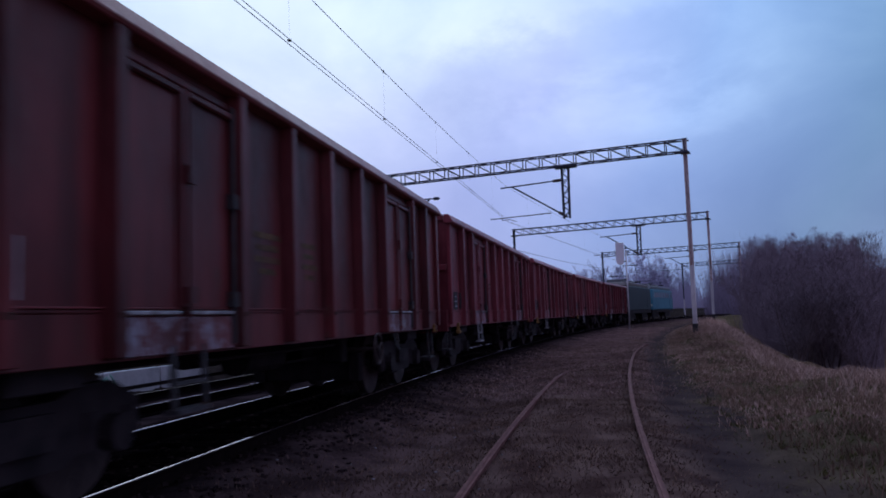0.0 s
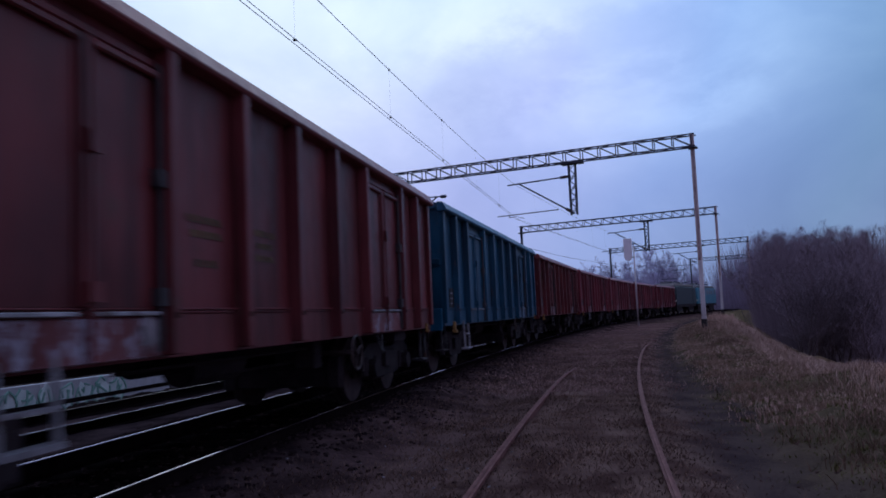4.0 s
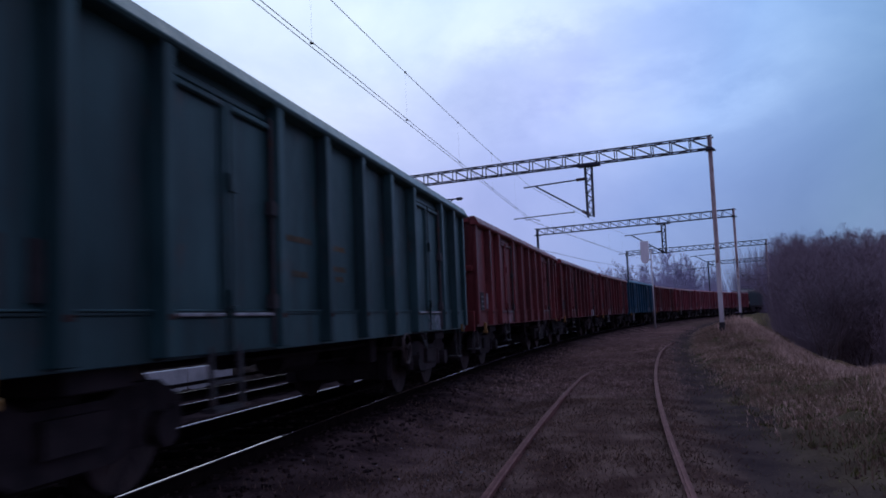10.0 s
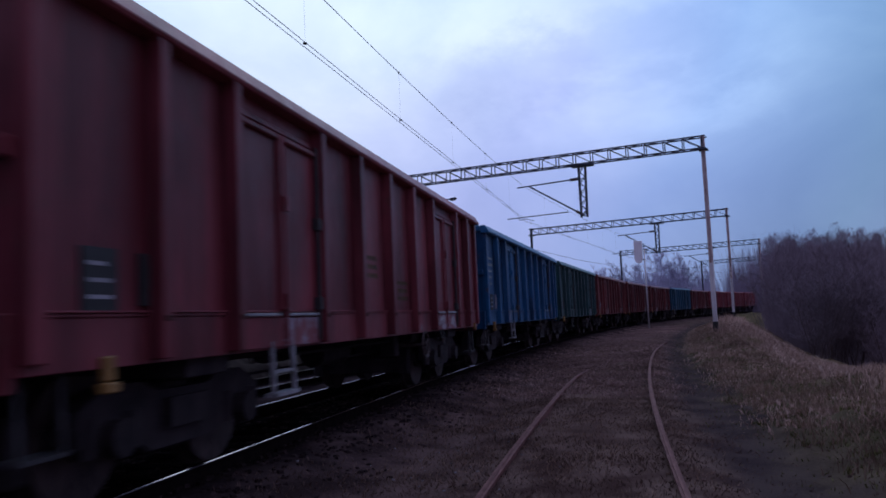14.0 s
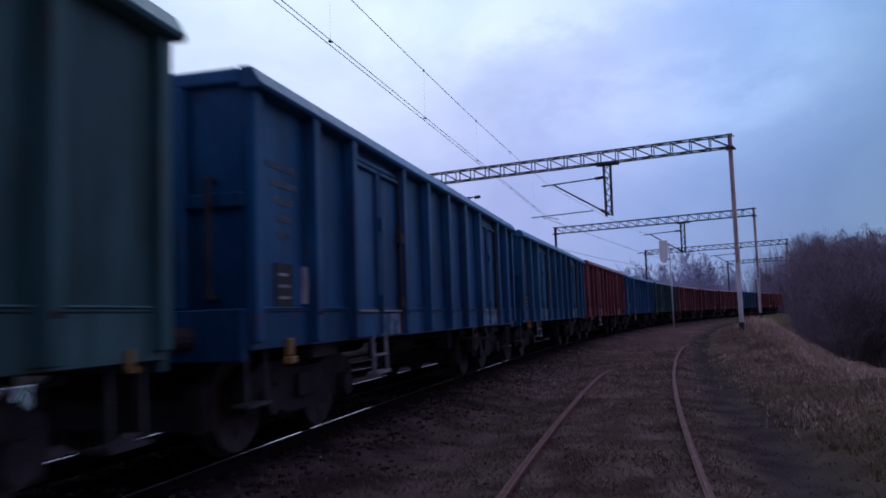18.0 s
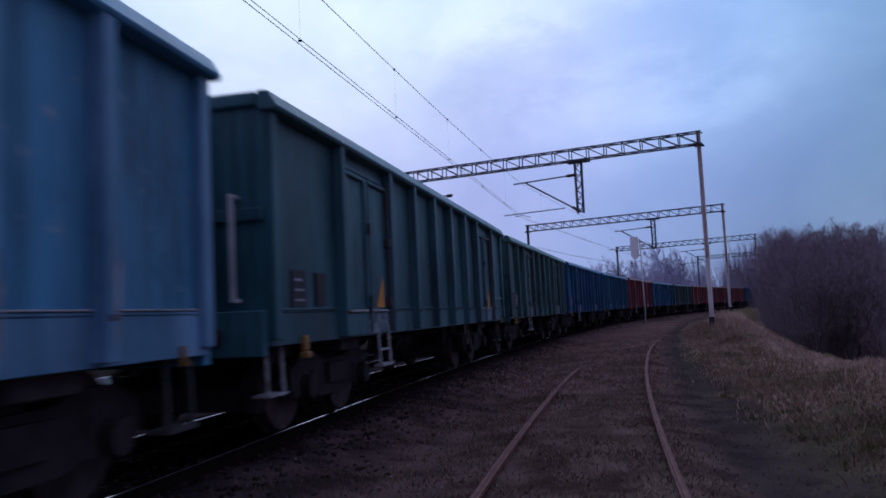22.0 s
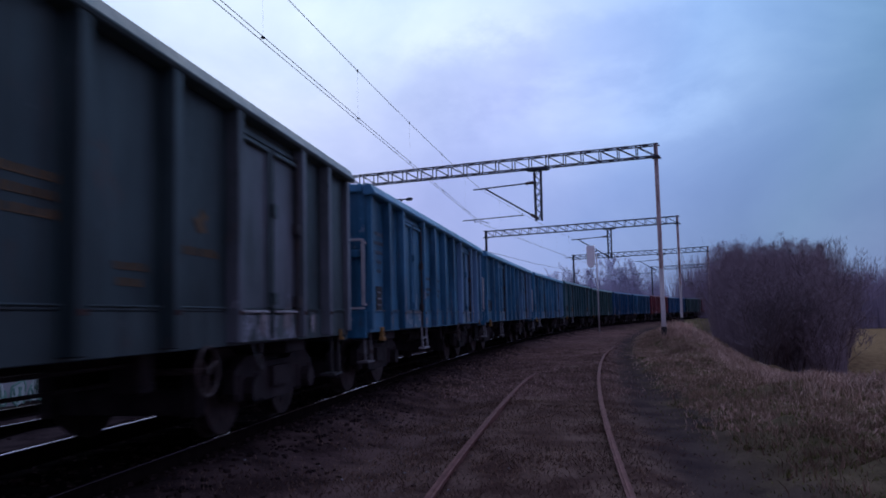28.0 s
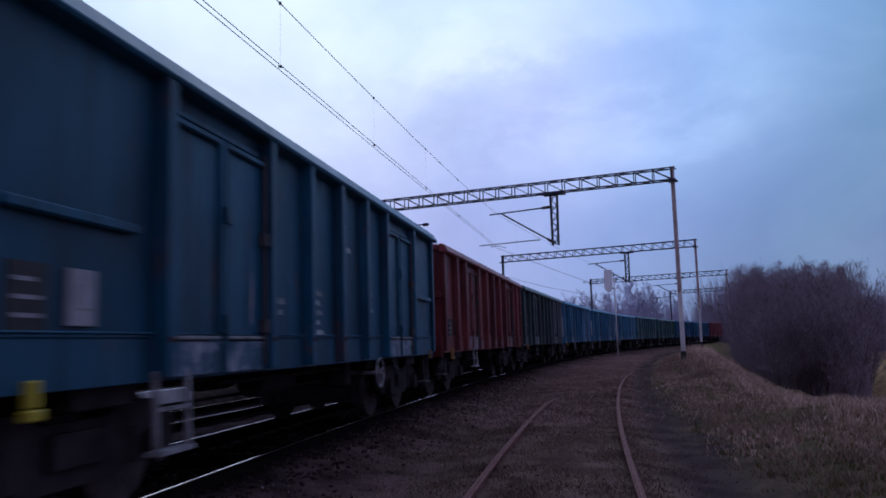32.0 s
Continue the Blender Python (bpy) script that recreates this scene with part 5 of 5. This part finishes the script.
def build_wagon(k):
    colour = COLOURS[k]
    mat, word = PAINTS[colour]
    front, rear = body_span(k)
    length = front - rear
    hb, q = length / 2, length / 12.8
    r = random.Random(100 + k)
    looks = "orange wedge marks" if k == 11 else "white chalk marks" if k in CHALKED else "barred end panels" if k == 17 else "ribbed sides"
    ob = tagged(new("gondola_wagon"), f"{word} steel open-top wagon with {looks}", "freight wagon", "wagons of the train")
    MOVING.append((ob, (front + rear) / 2, 4.5))
    key = round(hb, 2)
    inner, outer, count, extra = LAYOUT.get(k, (2.40, 4.22, 5, 5.24))
    mid = (inner + outer) / 2
    off = SHIFT.get(k, 0.0)
    rise = 0.055 if k in TALL else 0.0
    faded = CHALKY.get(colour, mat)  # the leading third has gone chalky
    grip = white_grip if k in CHALKED or k == 11 else rust_pin if k in (10, 15) else yellowed if k in (0, 16) else dark_step
    ink = chalk_clear if k in (6, 12, 17) else ochre if "green" in colour or "red" in colour else chalk

    def put(name, sh_key, make, m=mat, bevel=0.0, at=(0, 0, 0), turn=0, parent=ob, label=""):
        p = part(name, shared((name, *sh_key), make, m, bevel), m, parent, label)
        p.matrix_basis = pose(*at, 0, 0, turn)
        return p

    put("floor", (key,), lambda: Shape().box(-1.38, 1.38, -hb + 0.02, hb - 0.02, 1.22, 1.31), under)
    put("centre_sill", (key,), lambda: Shape().box(-0.28, 0.28, -hb, hb, 0.80, 1.22).box(0.92, 1.04, -hb, hb, 0.92, 1.22).box(-1.04, -0.92, -hb, hb, 0.92, 1.22).box(-1.30, 1.30, -0.1, 0.1, 0.95, 1.22)
        .box(-1.30, 1.30, 3.0 * q, 3.15 * q, 0.98, 1.22).box(-1.30, 1.30, -3.15 * q, -3.0 * q, 0.98, 1.22), under)
    for turn in (0, 180):
        put("side_wall", (key, rise), lambda: Shape().box(1.36, 1.40, -hb, hb, 1.27, 3.10 + rise), turn=turn)
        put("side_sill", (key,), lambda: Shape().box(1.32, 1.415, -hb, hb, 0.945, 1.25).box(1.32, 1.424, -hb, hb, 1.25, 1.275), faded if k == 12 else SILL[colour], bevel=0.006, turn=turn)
        put("sill_ledge", (key,), lambda: Shape().box(1.40, 1.436, -hb + 0.16, hb - 0.16, 1.277, 1.290), latch_steel if k in CHALKED else LIT_EDGE[colour], bevel=0.003, turn=turn)
        if k in CHALKED:
            for n_, y in enumerate(range(-5, 6)):
                if r.random() < (0.95 if k == 12 else 0.6):
                    rib_y = min((2.4 * y / 4, 4.22, -4.22, 5.24, -5.24), key=lambda p: abs(p - 1.05 * y)) * q
                    tall = r.uniform(0.15, 0.9)
                    put("scraped_edge", (k, n_), lambda: ragged(r, 0.05, tall, 1.526), limewash, 0.0, at=(0, rib_y + 0.035 + (off if turn == 0 else -off), 1.0 + tall / 2), turn=turn, label="scraped pale rib edge")
        put("top_rail", (key,), lambda: rim_shape(-hb - 0.06, hb + 0.06), LIT_EDGE[colour], bevel=0.008, at=(0, 0, rise), turn=turn)
        if k == 17:
            for y in ((hb + outer * q) / 2, -(hb + outer * q) / 2):
                put("panel_bar", (), lambda: Shape().box(1.40, 1.47, -0.64, 0.64, 1.94, 2.01), bevel=0.012, at=(0, y, 0), turn=turn)
        # ribs between and beside the doors
        places = [(-inner + 2 * inner * i / (count - 1)) * q for i in range(count)] + [outer * q, -outer * q] + ([extra * q, -extra * q] if extra else [])
        places = [p + (off if turn == 0 else -off) for p in places]
        for y in places:
            put("rib_pin", (), lambda: Shape().box(1.44, 1.528, -0.045, 0.045, 1.215, 1.26), rust_pin, 0.006, at=(0, y, 0), turn=turn)
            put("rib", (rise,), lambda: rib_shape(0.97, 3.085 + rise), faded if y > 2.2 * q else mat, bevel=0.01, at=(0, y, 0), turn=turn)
        for y in (hb - 0.07, -hb + 0.07):
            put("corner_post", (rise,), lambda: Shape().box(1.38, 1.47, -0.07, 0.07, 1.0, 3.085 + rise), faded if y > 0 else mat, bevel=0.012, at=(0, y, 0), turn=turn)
        for door in (mid * q + (off if turn == 0 else -off), -mid * q + (off if turn == 0 else -off)):
            put("door_header", (), lambda: Shape().box(1.40, 1.432, -0.80, 0.80, 2.93, 2.99), bevel=0.01, at=(0, door, 0), turn=turn)
            put("door_post", (), lambda: Shape().box(1.40, 1.462, -0.045, 0.045, 1.29, 2.91), bevel=0.01, at=(0, door, 0), turn=turn)
            for leaf in (-0.44, 0.44):
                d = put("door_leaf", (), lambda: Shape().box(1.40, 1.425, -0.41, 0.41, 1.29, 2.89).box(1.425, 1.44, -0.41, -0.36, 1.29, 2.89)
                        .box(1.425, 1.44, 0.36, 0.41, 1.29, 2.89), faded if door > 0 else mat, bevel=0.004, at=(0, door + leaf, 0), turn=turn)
                put("leaf_hood", (), lambda: Shape().box(1.42, 1.472, -0.37, 0.37, 2.85, 2.905), bevel=0.012, at=(0, door + leaf, 0), turn=turn)
                scuffed = r.random() < (0.9 if k in CHALKED or k in (0, 2, 7, 15, 16) else 0.5)
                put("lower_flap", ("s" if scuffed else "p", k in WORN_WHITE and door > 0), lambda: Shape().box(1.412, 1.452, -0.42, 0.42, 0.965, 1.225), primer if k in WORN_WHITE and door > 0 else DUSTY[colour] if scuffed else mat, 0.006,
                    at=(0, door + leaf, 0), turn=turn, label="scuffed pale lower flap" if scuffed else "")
                put("latch_bar", (), lambda: Shape().box(1.43, 1.475, -0.35, 0.35, 1.238, 1.265), latch_steel, 0.005, at=(0, door + leaf, 0), turn=turn)
            if k in CHALKED:
                for j in range(3):
                    put("chalk_mark", (j,), lambda: Shape().box(1.453, 1.4575, -0.012 - 0.02 * j, 0.014 + 0.015 * j, 1.00 + 0.03 * j, 1.20 - 0.04 * j), chalk_white, 0.0,
                        at=(0, door + (-0.62, 0.12, 0.60)[j] + r.uniform(-0.12, 0.12), r.uniform(-0.04, 0.05)), turn=turn)
                put("chalk_mark", ("tall",), lambda: Shape().box(1.4415, 1.446, -0.014, 0.014, 1.32, 1.60), chalk_white, 0.0, at=(0, door + r.choice((-0.39, 0.39)), 0), turn=turn)
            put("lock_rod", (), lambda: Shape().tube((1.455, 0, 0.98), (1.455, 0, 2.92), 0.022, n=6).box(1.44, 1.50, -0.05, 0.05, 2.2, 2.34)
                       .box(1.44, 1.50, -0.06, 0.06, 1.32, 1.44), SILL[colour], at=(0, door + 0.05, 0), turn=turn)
            put("hinge_rod", (), lambda: Shape().tube((1.47, 0, 1.0), (1.47, 0, 2.95), 0.02, n=6).box(1.43, 1.50, -0.05, 0.05, 1.30, 1.42).box(1.43, 1.50, -0.05, 0.05, 2.1, 2.22),
                dark_step, at=(0, door + (outer - inner) / 2 * q - 0.11, 0), turn=turn)
        foot = 0.46 if k in (1, 13, 17) else 0.56
        put("step_frame", (foot,), lambda: Shape().bar((1.44, -0.22, 1.02), (1.46, -0.22, foot), 0.035).bar((1.44, 0.22, 1.02), (1.46, 0.22, foot), 0.035)
            .box(1.38, 1.50, -0.24, 0.24, foot - 0.02, foot + 0.012).box(1.42, 1.47, -0.22, 0.22, 0.74, 0.765), dark_step if k in (0, 3, 4, 5, 15) else bare_step, 0.0, at=(0, STEPS.get(k, -3.35) * q, 0), turn=turn, label="worn pale boarding step")
        put("corner_step", (), lambda: Shape().bar((1.30, -0.17, 1.0), (1.32, -0.17, 0.44), 0.035).bar((1.30, 0.17, 1.0), (1.32, 0.17, 0.44), 0.035)
            .box(1.16, 1.36, -0.2, 0.2, 0.42, 0.45), dark_step, 0.0, at=(0, hb - 0.28, 0), turn=turn)
        put("corner_step", ("rear",), lambda: Shape().bar((1.30, -0.17, 1.0), (1.32, -0.17, 0.5), 0.03).bar((1.30, 0.17, 1.0), (1.32, 0.17, 0.5), 0.03)
            .box(1.18, 1.36, -0.19, 0.19, 0.48, 0.505), bare_step if k in CHALKED or k == 11 else dark_step, 0.0, at=(0, -hb + 0.26, 0), turn=turn)
        put("brake_handle", (), lambda: Shape().box(1.41, 1.47, -0.04, 0.04, 0.87, 1.02).box(1.40, 1.49, -0.055, 0.055, 0.80, 0.865), bright_yellow if k == 17 else yellow, 0.01, at=(0, -5.75 * q, 0), turn=turn, label="yellow handle")
        put("tie_hook", (), lambda: Shape().box(1.42, 1.45, -0.02, 0.02, 0.91, 1.03).box(1.42, 1.48, -0.02, 0.02, 0.89, 0.92), yellow, 0.0, at=(0, hb - 0.42, 0), turn=turn)
        put("release_lever", (), lever_shape, dark_step, 0.0, at=(0, 2.9 * q, 0), turn=turn)
        # painted data: rows of plain bars where writing stood
        for y, top, rows, wide in WRITING.get(k, ((-1.75, 1.96, 4, 0.56), (-0.62, 1.95, 4, 0.42))):
            for row in range(rows):
                if r.random() < 0.86:
                    put("lettering", (k, y, row), lambda: bars(r, wide * (1.0, 0.8, 0.95, 0.6)[row % 4], 0.058), ink, 0.0, at=(0, y * q, top - 0.11 * row), turn=turn)
        if k % 3 == 0 and k != 17 or k in (8, 14):
            for row, wide in enumerate((0.62, 0.50, 0.40, 0.30, 0.26)):
                put("lettering", (k, "end", row), lambda: bars(r, wide, 0.06), ink, 0.0, at=(0, -5.75 * q, 2.52 - 0.15 * row), turn=turn)
        sign = SIGNS.get(k)
        if sign:
            put("owner_mark", (), lambda: Shape().extrude([(-0.14, 0.02), (-0.05, -0.09), (0.12, -0.07), (0.05, 0.01), (0.15, 0.06), (0.02, 0.12), (-0.03, 0.05)], 1.4005, 1.4065), ink, 0.0,
                at=(0, sign[0] * q, sign[1]), turn=turn)
            put("lettering", (k, "sign"), lambda: bars(r, 0.62, 0.07), ink, 0.0, at=(0, sign[0] * q, sign[1] - 0.24), turn=turn)
        for y, low_, high_, wide in PATCHES.get(k, ()):
            wide, low_ = wide * 1.3, low_ - 0.01
            on_rib = any(abs(y * q - p) < 0.12 for p in places)
            put("scraped_patch", (k, y), lambda: ragged(r, wide, high_ - low_, 1.526 if on_rib else 1.4545), limewash, 0.0, at=(0, y * q, (low_ + high_) / 2), turn=turn, label="ragged pale scraped patch")
        put("brake_wheel", (), brake_wheel_shape, wheel_steel if k != 17 else bare_step, 0.0, at=(0, 1.85, 0.76), turn=turn, label="spoked handbrake wheel")
        plate = put("data_plate", (), lambda: Shape().box(1.402, 1.415, -0.17, 0.17, -0.19, 0.19), plate_black, 0.0, at=(0, -5.78 * q, 1.48), turn=turn, label="black data plate")
        for j in range(3):
            part("plate_bar", shared(("plate_bar", j), lambda: Shape().box(1.4155, 1.419, -0.11, 0.11 - 0.05 * (j == 2), -0.12 + 0.1 * j, -0.095 + 0.1 * j), plate_white), plate_white, plate)
        put("label_holder", (), lambda: Shape().box(1.402, 1.43, -0.13, 0.13, -0.17, 0.17).box(1.43, 1.436, -0.07, 0.07, -0.07, 0.09), plate_white if k == 17 or r.random() < 0.5 and k != 5 else plate_black, 0.008,
            at=(0, -5.28 * q, 1.49), turn=turn)
        if k == 11:
            put("panel_rail", (), lambda: Shape().tube((1.45, -0.62, 1.5), (1.45, 0.62, 1.5), 0.012, n=6), latch_steel, 0.0, at=(0, (hb + outer * q) / 2, 0), turn=turn)
        if colour == "teal":
            wedge = Shape()
            wedge.extrude([(-0.17, 1.295), (0.17, 1.295), (0.15, 1.70)], 1.427, 1.432)
            for y in ((mid + 0.50) * q, (-mid + 0.50) * q):
                p = part("orange_wedge", wedge, orange, ob, "orange painted wedge mark")
                p.matrix_basis = pose(0, y, 0, 0, 0, turn)
    for y, turn in ((hb, 0), (-hb, 180)):
        put("end_wall", (rise,), lambda: Shape().box(-1.40, 1.40, -0.04, 0.0, 1.0, 3.12 + rise), at=(0, y, 0), turn=turn)
        put("end_rail", (rise,), lambda: Shape().box(-1.345, 1.345, -0.08, 0.06, 3.112 + rise, 3.248 + rise), LIT_EDGE[colour], bevel=0.02, at=(0, y, 0), turn=turn)
        put("end_beam", (), lambda: Shape().box(-1.38, 1.38, 0.0, 0.09, 0.86, 1.28), bevel=0.01, at=(0, y, 0), turn=turn)
        for x in (-0.8, 0.0, 0.8):
            put("end_rib", (), lambda: Shape().box(-0.06, 0.06, 0.0, 0.09, 1.28, 3.11), bevel=0.015, at=(x if turn == 0 else -x, y, 0), turn=turn)
        put("end_stiffener", (), lambda: Shape().box(-1.37, 1.37, 0.0, 0.05, 2.1, 2.22), bevel=0.01, at=(0, y, 0), turn=turn)
        for x in ((0.86, 1.36) if k in CHALKED else (1.11,)) if turn == 0 else ((-1.36, -0.86) if k in CHALKED else (-1.11,)):
            put("grab_rail", (x,), lambda: Shape().box(x - 0.026, x + 0.026, 0.115, 0.140, 1.36, 2.34).box(x - 0.02, x + 0.02, 0.0, 0.13, 2.31, 2.345)
                .box(x - 0.02, x + 0.02, 0.0, 0.13, 1.355, 1.39), grip, 0.004, at=(0, y, 0), turn=turn)
        for low_ in (1.30, 2.35) if k in CHALKED else ():
            put("end_rung", (), lambda: Shape().box(-0.28, 0.28, 0.09, 0.12, 0.0, 0.035), grip, 0.004, at=(1.09, y, low_), turn=turn)
        for x in (-0.875, 0.875):
            b = put("buffer", (), lambda: Shape().tube((0, 0.09, 1.05), (0, 0.40, 1.05), 0.10, n=12).tube((0, 0.40, 1.05), (0, 0.56, 1.05), 0.075, n=12), under, 0.0, at=(x if turn == 0 else -x, y, 0), turn=turn)
            part("buffer_head", shared("buffer_head", lambda: Shape().tube((0, 0.56, 1.05), (0, 0.605, 1.05), 0.215, n=18), under), under, b)
        put("coupling", (), lambda: Shape().bar((0, 0.05, 1.02), (0, 0.42, 1.0), 0.08).tube((-0.06, 0.40, 0.98), (-0.06, 0.62, 0.86), 0.025, n=6).tube((0.06, 0.40, 0.98), (0.06, 0.62, 0.86), 0.025, n=6), under, 0.0,
            at=(0, y, 0), turn=turn)
    put("brake_cylinder", (), lambda: Shape().tube((0.62, -0.75, 0.78), (0.62, 0.25, 0.78), 0.17, n=14), under)
    put("air_tank", (), lambda: Shape().tube((-0.55, 0.3, 0.82), (-0.55, 1.1, 0.82), 0.2, n=14), under)
    put("pull_rod", (), lambda: Shape().bar((0.25, -3.2, 0.62), (0.25, 3.2, 0.62), 0.032), under)
    for x in (-0.95, 0.95):
        put("brake_pipe", (), lambda: Shape().tube((0, -2.2, 0.84), (0, 1.6, 0.84), 0.018, n=6), under, at=(x, 0, 0))
    put("valve_box", (), lambda: Shape().box(0.8, 1.05, 1.5, 1.75, 0.6, 1.0), under, 0.02)
    for y in (4.5, -4.5):
        put("body_bolster", (), lambda: Shape().box(-1.30, 1.30, -0.32, 0.32, 0.80, 1.22).box(-1.30, 1.30, -1.35, -1.25, 0.90, 1.22).box(-1.30, 1.30, 1.25, 1.35, 0.90, 1.22)
            .box(-1.06, 1.06, -1.3, 1.3, 0.98, 1.10), under, 0.01, at=(0, y, 0))
        add_bogie(ob, y)
    return ob


for number in sorted(COLOURS):
    build_wagon(number)


def build_locomotive(front, body_mat, word, leading):
    """One half of the double electric locomotive; front is its body's front in arc metres."""
    ob = tagged(new("electric_locomotive"), f"{word} electric locomotive section with roof gear", "locomotive", "locomotive sections")
    hb = 7.3
    MOVING.append((ob, front - hb, 4.2))
    part("body_shell", Shape().extrude([(-hb, 1.15), (-hb, 2.35), (-hb + 0.25, 3.35), (hb - 0.25 - 0.25 * leading, 3.35), (hb, 2.35), (hb, 1.15)], -1.47, 1.47), body_mat, ob, bevel=0.06)
    part("roof", Shape().extrude([(-hb + 0.2, 3.35), (-hb + 0.5, 3.72), (hb - 0.8, 3.72), (hb - 0.3, 3.35)], -1.30, 1.30), roof_grey if leading else roof_beige, ob, "grey roof" if leading else "dusty beige roof", 0.08)
    part("underframe", Shape().box(-1.42, 1.42, -hb + 0.1, hb - 0.1, 0.85, 1.15), under, ob)
    for x in (-1.478, 1.478):
        if leading:
            for y in (-5.2, -3.6, -1.9, 0.0, 1.9, 3.6):
                part("side_window", Shape().box(x - 0.014, x + 0.014, y - 0.5, y + 0.5, 2.45, 3.05), sky_tint_glass, ob, "side window coloured pale for reflected sky")
            part("cab_window", Shape().box(x - 0.016, x + 0.016, 5.4, 6.4, 2.45, 3.15), sky_tint_glass, ob, "cab side window")
        part("cab_door", Shape().box(x - 0.012, x + 0.012, 4.6, 5.2, 1.2, 3.1), body_mat, ob)
    for y in (hb, -hb):
        part("end_window", Shape().box(-1.0, 1.0, y - 0.14, y + 0.02, 2.45, 3.05), glass, ob)
        part("end_band", Shape().box(-1.45, 1.45, y - 0.02, y + 0.015, 1.5, 1.75), cream, ob)
        for x in (-0.875, 0.875):
            s_ = 1 if y > 0 else -1
            part("buffer", Shape().tube((x, y, 1.05), (x, y + s_ * 0.5, 1.05), 0.10, n=10).tube((x, y + s_ * 0.5, 1.05), (x, y + s_ * 0.56, 1.05), 0.24, n=16), under, ob)
    for y in (-4.6, 1.0):
        part("roof_box", Shape().box(-0.7, 0.7, y - 0.9, y + 0.9, 3.72, 4.0), roof_grey, ob, bevel=0.04)
    up = leading
    for y, lift in ((4.6, 0.35 if up else 1.75), (-3.4, 0.35)):
        panto = part("pantograph", Shape().box(-0.8, 0.8, y - 0.6, y - 0.5, 3.95, 4.05).box(-0.8, 0.8, y + 0.5, y + 0.6, 3.95, 4.05)
                     .tube((-0.6, y - 0.55, 4.0), (-0.5, y + 0.7, 4.0 + lift / 2), 0.03, n=6).tube((0.6, y - 0.55, 4.0), (0.5, y + 0.7, 4.0 + lift / 2), 0.03, n=6)
                     .tube((-0.5, y + 0.7, 4.0 + lift / 2), (-0.4, y, 4.0 + lift), 0.025, n=6).tube((0.5, y + 0.7, 4.0 + lift / 2), (0.4, y, 4.0 + lift), 0.025, n=6), iron, ob)
        part("contact_strip", Shape().box(-0.85, 0.85, y - 0.12, y + 0.12, 4.0 + lift - 0.02, 4.03 + lift), iron, panto)
    for y in (4.2, -4.2):
        bogie = part("bogie", Shape().box(-1.2, 1.2, -1.9, 1.9, 0.55, 0.85).box(1.05, 1.25, -2.0, 2.0, 0.35, 0.7).box(-1.25, -1.05, -2.0, 2.0, 0.35, 0.7), under, ob)
        bogie.location = (0, y, 0)
        for dy in (-1.5, 1.5):
            w = part("wheelset", shared("wheelset", wheelset_shape, wheel_steel), wheel_steel, bogie)
            WHEELS.append((w, dy))
    return ob


tail = body_span(-4)[0] + GAP
build_locomotive(tail + 14.6, loco_green, "dark green", False)
build_locomotive(tail + 14.6 * 2 + 1.2, loco_teal, "teal", True)


# ---------------------------------------------------------------- what moves
def motions():
    for ob, centre, reach in MOVING:
        rows = []
        for i in range(65):
            t = i * 0.5
            s = travelled(t) + centre
            x0, y0, _ = on_line(s - reach)
            x1, y1, _ = on_line(s + reach)
            rows.append((t, pose((x0 + x1) / 2, (y0 + y1) / 2, 0, 0, 0, -math.degrees(math.atan2(x1 - x0, y1 - y0)))))
        walk(ob, rows)
    spins = [(i / 15, math.degrees(travelled(i / 15) / WHEEL_R)) for i in range(481)]
    for w, dy in WHEELS:
        walk(w, [(t, pose(0, dy, WHEEL_R, -a)) for t, a in spins])


motions()
